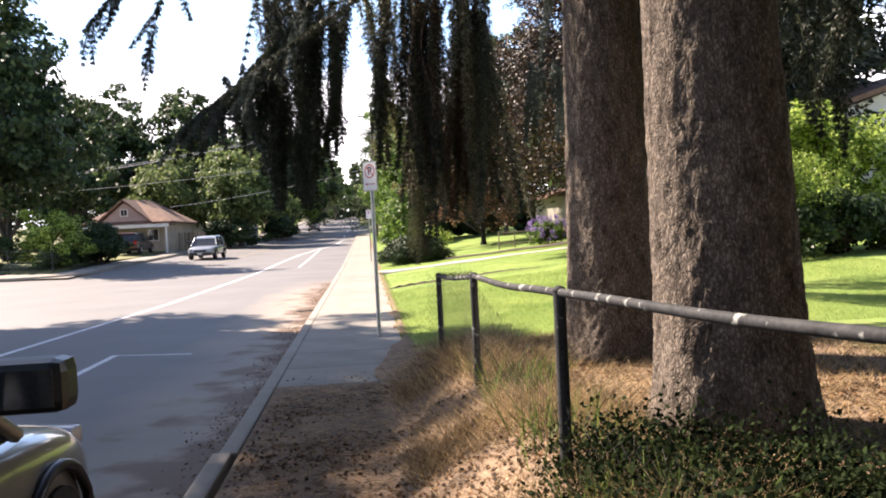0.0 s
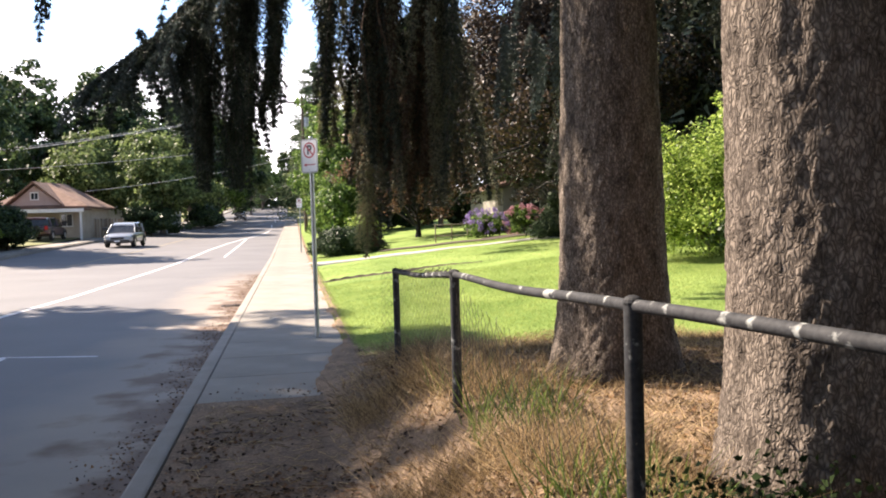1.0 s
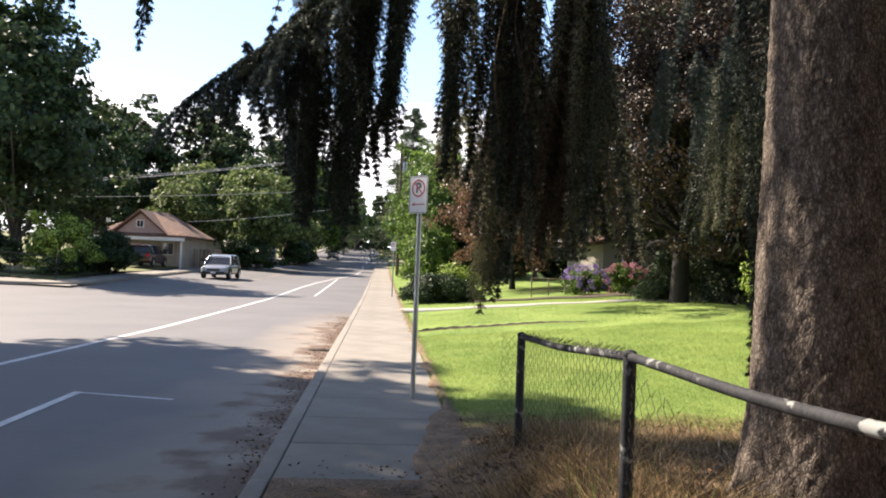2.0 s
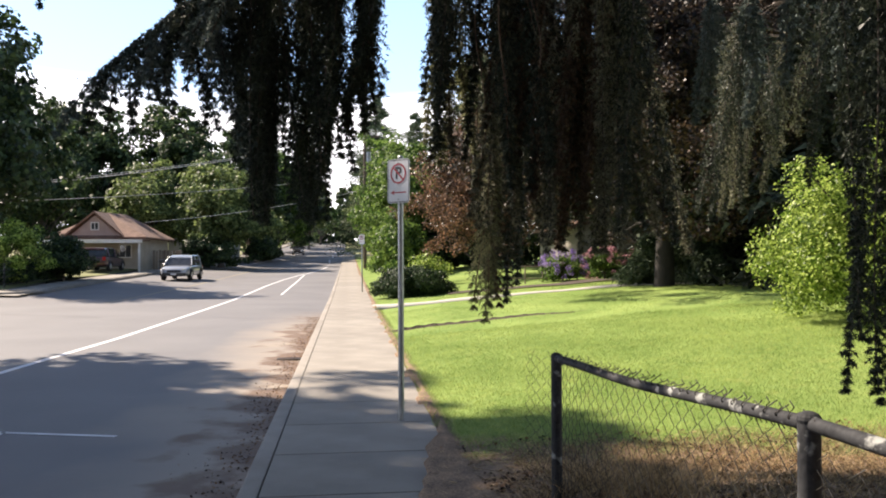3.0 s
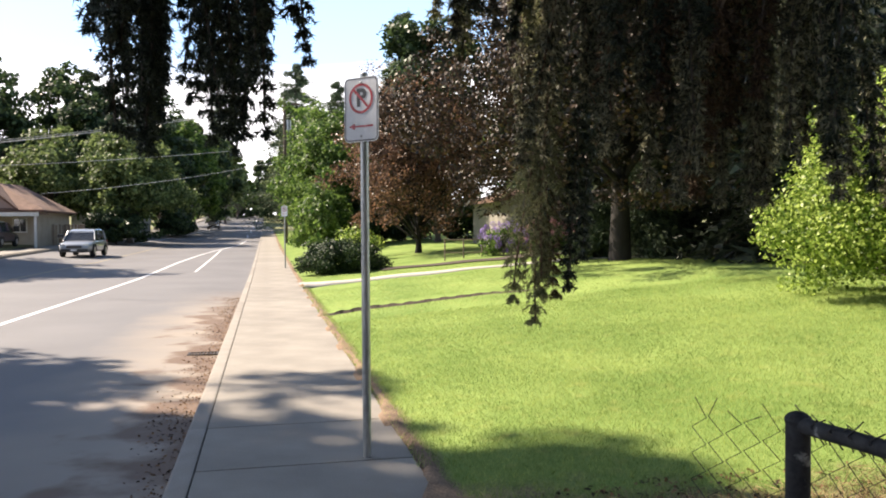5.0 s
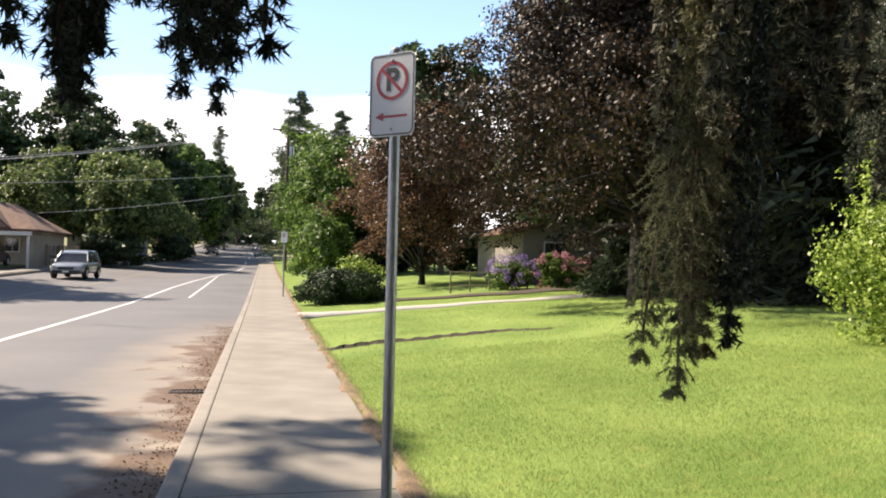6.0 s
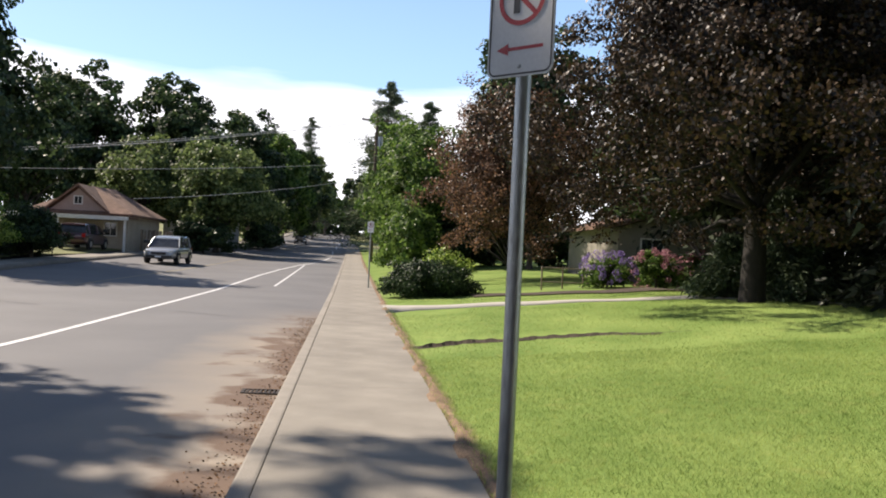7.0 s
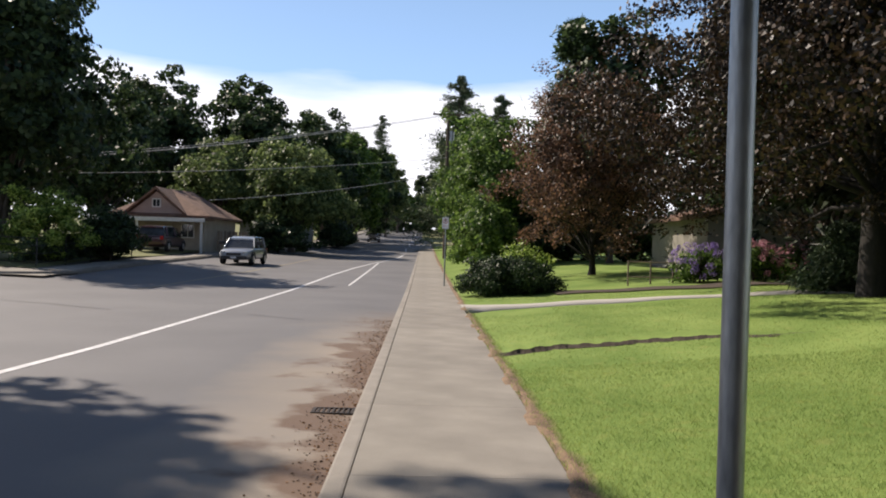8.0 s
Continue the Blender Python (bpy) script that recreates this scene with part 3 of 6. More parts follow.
left_kerb = thing("kerb", "concrete kerb and strip of pavement across the street", "kerb", kind="structure")
y = 43.0
me = kerb_mesh(4.0)
walk_me = slab_mesh(1.6, 4.0)
walk_me.materials.append(M["concrete"])
while y < 200:
    z0, z1 = float(street(ROAD_L, y)), float(street(ROAD_L, y + 4))
    turn = Matrix.Rotation(math.atan2(z1 - z0, 4), 4, "X")
    part("kerb_stone", me, "kerb", left_kerb, at=Matrix.Translation((ROAD_L - 0.16, y, z0 + 0.02)) @ turn)
    part("slab", walk_me, "concrete", left_kerb, at=Matrix.Translation((ROAD_L - 1.78, y, z0 + 0.05)) @ turn)
    y += 4.0
# the rounded kerb of the side street's corner
corner = [(-14.1 - 3.5 * (1 - math.cos(a)) - (6.0 if a > 1.5 else 0), 43.0 - 2.6 * math.sin(a), 0) for a in np.linspace(0, 1.57, 9)]
path = np.array([(x, y, float(street(x, y)) - 0.03) for x, y, _ in corner])
v, q = tube_arrays(path, 0.09, 8)
tagged(part("kerb_corner", smooth(mesh_np("kerb_corner", v, q)), "kerb"), "rounded concrete kerb at the side street corner", "kerb", kind="structure")
apron = part("pavement_corner", grid_mesh("pavement_corner", np.linspace(-60, -14.2, 30), np.linspace(40.6, 43.4, 6), lambda x, y: street(x, y) - 0.03), "concrete")
tagged(apron, "pale concrete corner of the side street", "pavement", kind="structure")

# garden path that crosses the lawn from the pavement
t = np.linspace(0, 1, 40)
cx = 0.45 + 17 * t
cy = 32.1 + 0.35 * np.sin(3.1 * t) - 2.6 * t ** 1.5
half = 0.55 + 1.5 * np.exp(-cx / 0.9)
L = np.column_stack([cx, cy - half])
R = np.column_stack([cx, cy + half])
xy = np.stack([L, R], 1).reshape(-1, 2)
v = np.column_stack([xy, yard(xy[:, 0], xy[:, 1]) + 0.014])
low = v.copy()
low[:, 2] -= 0.08
i = np.arange(39) * 2
top = np.stack([i, i + 2, i + 3, i + 1], 1)
o = len(v)
near = np.stack([i + o, i + o + 2, i + 2, i], 1)
path_ob = part("pavement_path", mesh_np("garden_path", np.vstack([v, low]), np.vstack([top, near])), "path")
tagged(path_ob, "narrow pale concrete garden path across the lawn", "path", kind="structure")

# dark strip laid just over the ground between the lawn and the far garden
bx, by = np.linspace(3.4, 14.5, 60), np.linspace(0, 1, 6)
bed = grid_mesh("dark_strip", bx, by, lambda x, y: 0 * x)
co = np.array([v.co[:] for v in bed.vertices])
co[:, 1] = 35.3 + 0.25 * np.sin(0.6 * co[:, 0]) - 0.05 * co[:, 0] + co[:, 1] * (1.5 + 0.15 * np.sin(2.3 * co[:, 0]))
co[:, 2] = yard(co[:, 0], co[:, 1]) + 0.035
bed.vertices.foreach_set("co", co.ravel())
tagged(part("ground_bed", bed, "soil"), "dark strip across the ground beyond the garden path", "ground", kind="structure")

# storm drain in the gutter
drain = thing("storm_drain", "rusty cast-iron storm drain grate half buried in needles", "drain", Matrix.Translation((-1.68, 19.72, -0.150)) @ Matrix.Diagonal((1, 0.6, 0.8, 1)))
bm = bmesh.new()
for a, b in (((0, 0), (0.44, 0.04)), ((0, 0.41), (0.44, 0.45)), ((0, 0.04), (0.04, 0.41)), ((0.40, 0.04), (0.44, 0.41))):
    box(bm, (*a, 0), (*b, 0.03), 0.004)
part("frame", bm, "iron", drain)
bm = bmesh.new()
box(bm, (0, 0, 0), (0.026, 0.37, 0.026), 0.004)
bar_me = bpy.data.meshes.new("bar")
bm.to_mesh(bar_me)
bm.free()
bar_me.materials.append(M["iron"])
for k in range(7):
    part("bar", bar_me, "iron", drain, at=Matrix.Translation((0.055 + 0.05 * k, 0.04, 0.0)))


# ---------------------------------------------------------------- signs
def letter_p(name, height, mat, parent, at):
    cu = bpy.data.curves.new(name, "FONT")
    cu.body, cu.size, cu.extrude, cu.align_x, cu.align_y, cu.offset = "P", height, 0.0004, "CENTER", "CENTER", 0.006
    ob = new("tmp", cu)
    me = bpy.data.meshes.new_from_object(ob.evaluated_get(bpy.context.evaluated_depsgraph_get()))
    bpy.data.objects.remove(ob)
    me.materials.clear()
    me.materials.append(M[mat])
    return part(name, me, mat, parent, at=at)


def ring(bm, r0, r1, z, n=40):
    a = [bm.verts.new((r0 * math.cos(k * 2 * math.pi / n), r0 * math.sin(k * 2 * math.pi / n), z)) for k in range(n)]
    b = [bm.verts.new((r1 * math.cos(k * 2 * math.pi / n), r1 * math.sin(k * 2 * math.pi / n), z)) for k in range(n)]
    for k in range(n):
        bm.faces.new((a[k], b[k], b[(k + 1) % n], a[(k + 1) % n]))


def rounded(bm, w, h, r, z, depth=0.0, inner=None, n=6):
    """A rounded rectangle as a plate, or as a border where inner is given."""
    def outline(w, h, r):
        return [(sx * (w / 2 - r) + r * math.cos(a), sy * (h / 2 - r) + r * math.sin(a))
                for sx, sy, a0 in ((1, 1, 0), (-1, 1, 90), (-1, -1, 180), (1, -1, 270))
                for a in [radians(a0 + 90 * k / n) for k in range(n + 1)]]
    o = [bm.verts.new((x, y, z)) for x, y in outline(w, h, r)]
    if inner:
        i = [bm.verts.new((x, y, z)) for x, y in outline(w - 2 * inner, h - 2 * inner, max(r - inner, 0.003))]
        for k in range(len(o)):
            bm.faces.new((o[k], o[(k + 1) % len(o)], i[(k + 1) % len(o)], i[k]))
    else:
        f = bm.faces.new(o)
        if depth:
            g = bmesh.ops.extrude_face_region(bm, geom=[f])
            bmesh.ops.translate(bm, vec=(0, 0, -depth), verts=[v for v in g["geom"] if isinstance(v, bmesh.types.BMVert)])
            bmesh.ops.recalc_face_normals(bm, faces=bm.faces)


def parking_sign(x, y, z, turn, label):
    """A post with a no-parking plate; the plate faces local -y."""
    s = thing("parking_sign", label, "sign", Matrix.Translation((x, y, z)))
    part("post", tubes("post", [([(0, 0, -0.3), (0, 0, 1.2), (0, 0, 2.74)], 0.0305, 20)]), "galv", s, "dull galvanised steel post")
    bm = bmesh.new()
    bmesh.ops.create_cone(bm, cap_ends=True, segments=20, radius1=0.0305, radius2=0.02, depth=0.012, matrix=Matrix.Translation((0, 0, 2.746)))
    part("cap", bm, "galv", s)
    part("collar", tubes("collar", [([(0, 0, 0.5), (0, 0, 0.515)], 0.034, 20)]), "galv", s)
    # the plate's own axes: x right, y up, z towards the viewer
    face = Matrix.Rotation(radians(turn), 4, "Z") @ Matrix.Translation((0, -0.036, 2.485)) @ Matrix.Rotation(radians(90), 4, "X")
    bm = bmesh.new()
    rounded(bm, 0.305, 0.457, 0.038, 0.0, 0.003)
    plate = part("plate", bm, "sign_white", s, "white rounded metal plate with a no-parking mark", at=face)
    bm = bmesh.new()
    rounded(bm, 0.291, 0.443, 0.033, 0.0012, inner=0.007)
    part("border", bm, "sign_black", plate, "thin black border")
    letter_p("letter", 0.17, "sign_black", plate, Matrix.Translation((0, 0.078, 0.0012)))
    bm = bmesh.new()
    ring(bm, 0.088, 0.107, 0.0022)
    part("circle", bm, "sign_red", plate, "red prohibition circle", at=Matrix.Translation((0, 0.078, 0)))
    bm = bmesh.new()
    box(bm, (-0.09, -0.009, 0.0020), (0.09, 0.009, 0.0026), 0, Matrix.Translation((0, 0.078, 0)) @ Matrix.Rotation(radians(-45), 4, "Z"))
    part("slash", bm, "sign_red", plate, "red diagonal bar")
    bm = bmesh.new()
    box(bm, (-0.065, -0.125, 0.0010), (0.105, -0.112, 0.0016))
    vs = [bm.verts.new(p) for p in ((-0.11, -0.1185, 0.0014), (-0.055, -0.142, 0.0014), (-0.055, -0.095, 0.0014))]
    bm.faces.new(vs)
    part("arrow", bm, "sign_red", plate, "red arrow")
    for yy in (0.19, -0.19):
        bm = bmesh.new()
        bmesh.ops.create_uvsphere(bm, u_segments=10, v_segments=6, radius=0.009, matrix=Matrix.Translation((0, yy, 0.002)) @ Matrix.Diagonal((1, 1, 0.5, 1)))
        part("bolt", bm, "galv", plate)
    return s


parking_sign(0.14, 13.56, 0.0, -45, "no parking sign with red arrow on a galvanised pavement post")
parking_sign(0.24, 43.2, float(rise(43.2)), -30, "second no parking sign on a thin post further along the pavement")


# ---------------------------------------------------------------- chain-link fence
def fence_link(a, b, za, zb, ga, gb, seed, slump=(0.0, 0.0)):
    """Chain-link wire between two posts: tops za, zb and ground ga, gb; slump: how far it has slid down at either post."""
    r = np.random.default_rng(seed)
    a, b = np.array(a), np.array(b)
    length = np.linalg.norm(b - a)
    cell = 0.062
    n = int(length / cell)
    top_over, items = 0.014, []
    for k in range(n + 1):
        s0 = k * cell
        zt = za + (zb - za) * s0 / length + top_over - slump[0] - (slump[1] - slump[0]) * s0 / length
        zb_ = ga + (gb - ga) * s0 / length - 0.05
        m = max(2, int((zt - zb_) / (cell * 0.62)))
        pts = []
        for i in range(m + 1):
            s = s0 + (cell / 2 if (i + k) % 2 else -cell / 2) * 1.02
            z = zt - i * cell * 0.62
            sag = 0.03 * math.sin(3.1 * s + seed) * (zt - z)
            p = a + (b - a) * (np.clip(s, -0.05, length + 0.05) / length)
            pts.append((p[0] + sag + (0.004 if (i + k) % 2 else -0.004), p[1], z))
        pts[0] = (pts[0][0] + r.normal(0, 0.012), pts[0][1] + r.normal(0, 0.012), pts[0][2] + r.uniform(-0.01, 0.02))
        items.append((pts, 0.0018, 3))
        # the twisted ends that stand up over the rail
        q = a + (b - a) * (min(max(s0, 0), length) / length)
        zr = za + (zb - za) * s0 / length
        for side in (-1, 1) if seed == 5 else ():
            lean = (b - a) / length * side * r.uniform(0.010, 0.026)
            up = r.uniform(0.022, 0.05)
            items.append(([(q[0] - lean[0], q[1] - lean[1], zr - 0.03), (q[0] - 0.024, q[1], zr + 0.012), (q[0] + lean[0] * 0.4, q[1] + lean[1] * 0.4, zr + up * 0.7), (q[0] + lean[0] * 1.6, q[1] + lean[1] * 1.6, zr + up)], 0.0022, 3))
    return tubes("wire_mesh", items)


posts = [(1.36, 1.95, 1.37), (0.90, 4.87, 1.305), (0.815, 7.27, 1.25), (0.755, 9.64, 1.125)]
fence = thing("chain_link_fence", "low rusty chain-link fence with a lichen-spotted pipe rail", "fence", Matrix.Translation((0.9, 5, 0)))
base = Matrix.Translation((-0.9, -5, 0))
fence_origin = np.array([0.9, 5, 0])
for k, (x, y, z) in enumerate(posts):
    g = float(yard(x, y))
    pth = np.array([(x, y, g - 0.25), (x, y, z + 0.01)]) - fence_origin
    post = part("post", tubes("post", [(pth, 0.030, 14)]), "fence_pipe", fence, "dark weathered steel post")
    bm = bmesh.new()
    bmesh.ops.create_uvsphere(bm, u_segments=14, v_segments=8, radius=0.033, matrix=Matrix.Translation(Vector((x, y, z + 0.012)) - Vector(fence_origin)) @ Matrix.Diagonal((1, 1, 0.7, 1)))
    part("cap", bm, "fence_pipe", post)
for k in range(len(posts) - 1):
    a, b = np.array(posts[k]), np.array(posts[k + 1])
    s = np.linspace(0, 1, 14)[:, None]
    line = a + (b - a) * s - fence_origin
    line[:, 2] += -0.015 * np.sin(np.pi * s[:, 0]) + 0.004 * np.sin(9 * s[:, 0])
    part("rail", tubes("rail", [(line, 0.021, 12)]), "fence_pipe", fence, "bent steel top rail with peeling pale patches")
    link = fence_link(a[:2], b[:2], a[2], b[2], float(yard(*a[:2])), float(yard(*b[:2])), k + 3, ((0.62, 0.55), (0.46, 0.07), (0.0, 0.0))[k])
    part("wire_mesh", link, "wire", fence, "sagging chain-link wire mesh", at=base)
a = np.array(posts[-1])
part("wire_mesh", fence_link((0.752, 9.66), (0.66, 9.98), a[2], a[2] - 0.02, 0.35, 0.3, 9), "wire", fence, "loose curled end of the wire mesh", at=base)


# ---------------------------------------------------------------- spruces
def bark_trunk(name, height, r_foot, r_top, seed, sides=160, rows=250):
    """A trunk with flared roots and deep scaly bark plates."""
    z = np.linspace(0, 1, rows) ** 1.25 * height
    th = np.linspace(0, 2 * np.pi, sides, endpoint=False)
    Z, T = np.meshgrid(z, th, indexing="ij")
    r = r_top + (r_foot - r_top) * (1 - np.clip(Z / height, 0, 1)) ** 1.1
    r = r + 0.16 * np.exp(-Z / 0.35) * (1 + 0.45 * np.sin(5 * T + seed) + 0.25 * np.sin(3 * T + 2 * seed))
    out = np.empty_like(r)
    rr = r.ravel()
    flat = np.column_stack([np.cos(T.ravel()) * 0.42, np.sin(T.ravel()) * 0.42, Z.ravel()])
    vals = np.empty(len(flat))
    for i, (x, y, zz) in enumerate(flat):
        d, pts = noise.voronoi(Vector((x * 30 + seed, y * 30, zz * 14.0 + 0.6 * math.sin(9 * x) + 0.5 * noise.noise(Vector((x * 6, y * 6, zz * 4))))))
        vals[i] = min(d[1] - d[0], 0.2) * 0.028 + 0.006 * noise.cell(pts[0] * 5.3) + 0.009 * noise.noise(Vector((x * 9, y * 9, zz * 2.0))) + 0.003 * noise.noise(Vector((x * 60, y * 60, zz * 40)))
    out = (rr + vals * np.clip(1.3 - flat[:, 2] / height * 0.6, 0.5, 1)).reshape(r.shape)
    v = np.stack([np.cos(T) * out, np.sin(T) * out, Z - 0.25], -1).reshape(-1, 3)
    i, j = np.meshgrid(np.arange(rows - 1), np.arange(sides), indexing="ij")
    k = (j + 1) % sides
    q = np.stack([i * sides + j, i * sides + k, (i + 1) * sides + k, (i + 1) * sides + j], -1).reshape(-1, 4)
    return smooth(mesh_np(name, v, q))


def needle_tail(r, top, foot, girth, peak=0.45, sprigs=5, needles=26, nlen=0.03, step=0.055, width=0.0078, line=None):
    """One hanging tail of a drooping limb: sprigs set with needles round a swaying axis, widest at peak, drawn out to a point.
    Returns the axis and the needles' feet, tips and widths."""
    top, foot = np.array(top, float), np.array(foot, float)
    m = max(5, int(np.linalg.norm(foot - top) / step))
    w = np.linspace(0, 1, m)
    axis = top + (foot - top) * w[:, None]
    if line is not None:
        axis = np.column_stack([np.interp(w, np.linspace(0, 1, len(line)), line[:, c]) for c in range(3)])
    axis[:, :2] += girth * 0.3 * np.sin(r.uniform(2, 5, 2) * w[:, None] + r.uniform(0, 6, 2)) * w[:, None]
    full = girth * np.where(w < peak, 0.35 + 0.65 * np.sin(w / peak * math.pi / 2), np.clip((1 - w) / (1 - peak), 0.02, 1) ** 0.65)
    full *= 0.72 + 0.45 * np.abs(np.sin(r.uniform(4, 9) * w + r.uniform(0, 6)))
    k = np.repeat(np.arange(m), sprigs)
    a = r.uniform(0, 2 * np.pi, len(k))
    side = np.column_stack([np.cos(a), np.sin(a), np.zeros(len(k))])
    reach = full[k] * r.uniform(0.15, 1.0, len(k)) ** 0.7
    start = axis[k] + side * (reach * 0.45)[:, None] + [0, 0, 0.02]
    way = unit(side * 0.75 + np.array([0, 0, -1.0]) * r.uniform(0.5, 1.5, (len(k), 1)))
    length = np.clip(reach * 0.8, 0.05, 0.16)
    t = r.uniform(0, 1, (len(k), needles))
    p = start[:, None] + way[:, None] * (length[:, None] * t)[..., None]
    d = unit(r.normal(size=p.shape) + 0.9 * way[:, None])
    f = p.reshape(-1, 3)
    e = f + (d * nlen * r.uniform(0.7, 1.2, (*t.shape, 1))).reshape(-1, 3)
    # the thick old shoots inside
    n = 20
    c = np.repeat(np.arange(m), n)
    q = axis[c] + r.normal(size=(len(c), 3)) * (full[c] * 0.26)[:, None]
    z = q + unit(r.normal(size=q.shape) * 0.5 + [0, 0, -1]) * nlen * 1.15
    return axis, np.vstack([f, q]), np.vstack([e, z]), np.concatenate([np.full(len(f), width), np.full(len(q), width * 1.9)])


def spread_tails(seed, n, x0, x1, y0, y1, top, low, girth=(0.10, 0.17), ragged=0.3, peak=0.45):
    """Tails over a stretch of the plan; low gives the height to which they hang for each x."""
    r = np.random.default_rng(seed)
    out = []
    for k in range(n):
        x = r.uniform(x0, x1)
        y = r.uniform(y0, y1)
        z = low(x) + abs(r.normal(0, ragged)) * (k % 4 > 0)
        dx, dy = r.normal(0, 0.13, 2)
        g = r.uniform(*girth) * r.choice([0.7, 1.0, 1.0, 1.45])
        out.append(((x - dx, y - dy, top + r.uniform(-0.15, 0.25)), (x + dx * 0.6, y + dy * 0.6, z), g, peak + r.uniform(-0.2, 0.25)))
    return out


def drooping_bough(root, tip, seed, tails=(), sprays=0, mats=("needle",), arch=3.0, bare=0, fall=(1.2, 1.9), **kind):
    """A spruce limb from root to tip with its hanging tails. Returns the wood and, for each material, the needles."""
    r = np.random.default_rng(seed)
    root, tip = np.array(root, float), np.array(tip, float)
    s = np.linspace(0, 1, 14)
    line = root + (tip - root) * s[:, None]
    line[:, 2] = root[2] + (tip[2] - root[2]) * s ** arch
    wood = [(line, np.linspace(0.022, 0.004, 14), 6)]
    sets = {m: [] for m in mats}
    _, f, e, w = needle_tail(r, line[4], line[-1], 0.085, 0.4, line=line[4:], **kind)
    sets[mats[0]].append((f, e, w))
    tails = list(tails)
    for k in range(sprays):
        u = 8 + 5 * (k + r.uniform(0.2, 0.9)) / sprays
        p = np.array([np.interp(u, np.arange(14), line[:, c]) for c in range(3)])
        out = unit(tip - root) * r.uniform(0.05, 0.25) + [*r.normal(0, 0.12, 2), -r.uniform(0.15, 0.5)]
        tails.append((p, p + out, r.uniform(0.06, 0.10), 0.35))
    for k, (top, foot, girth, peak) in enumerate(tails):
        axis, f, e, w = needle_tail(r, top, foot, girth, peak, **kind)
        near = line[np.argmin(np.linalg.norm(line - axis[0], axis=1))]
        wood.append((np.vstack([near, (near + axis[0]) / 2 + [0, 0, 0.03], axis[::3]]), 0.005, 4))
        sets[mats[k % len(mats)]].append((f, e, w))
    for k in range(bare):
        top = np.array(tails[k % len(tails)][0]) + r.normal(0, 0.05, 3) + [0, -0.22, 0]
        z = np.linspace(0, 1, 16)
        twig = top + np.column_stack([0.05 * np.sin(7 * z + k) + r.normal(0, 0.09) * z, 0.05 * np.cos(6 * z + 2 * k) + r.normal(0, 0.05) * z, -r.uniform(*fall) * z])
        wood.append((twig, 0.0042, 4))
    return wood, {m: [np.concatenate(c) for c in zip(*v)] for m, v in sets.items() if v}


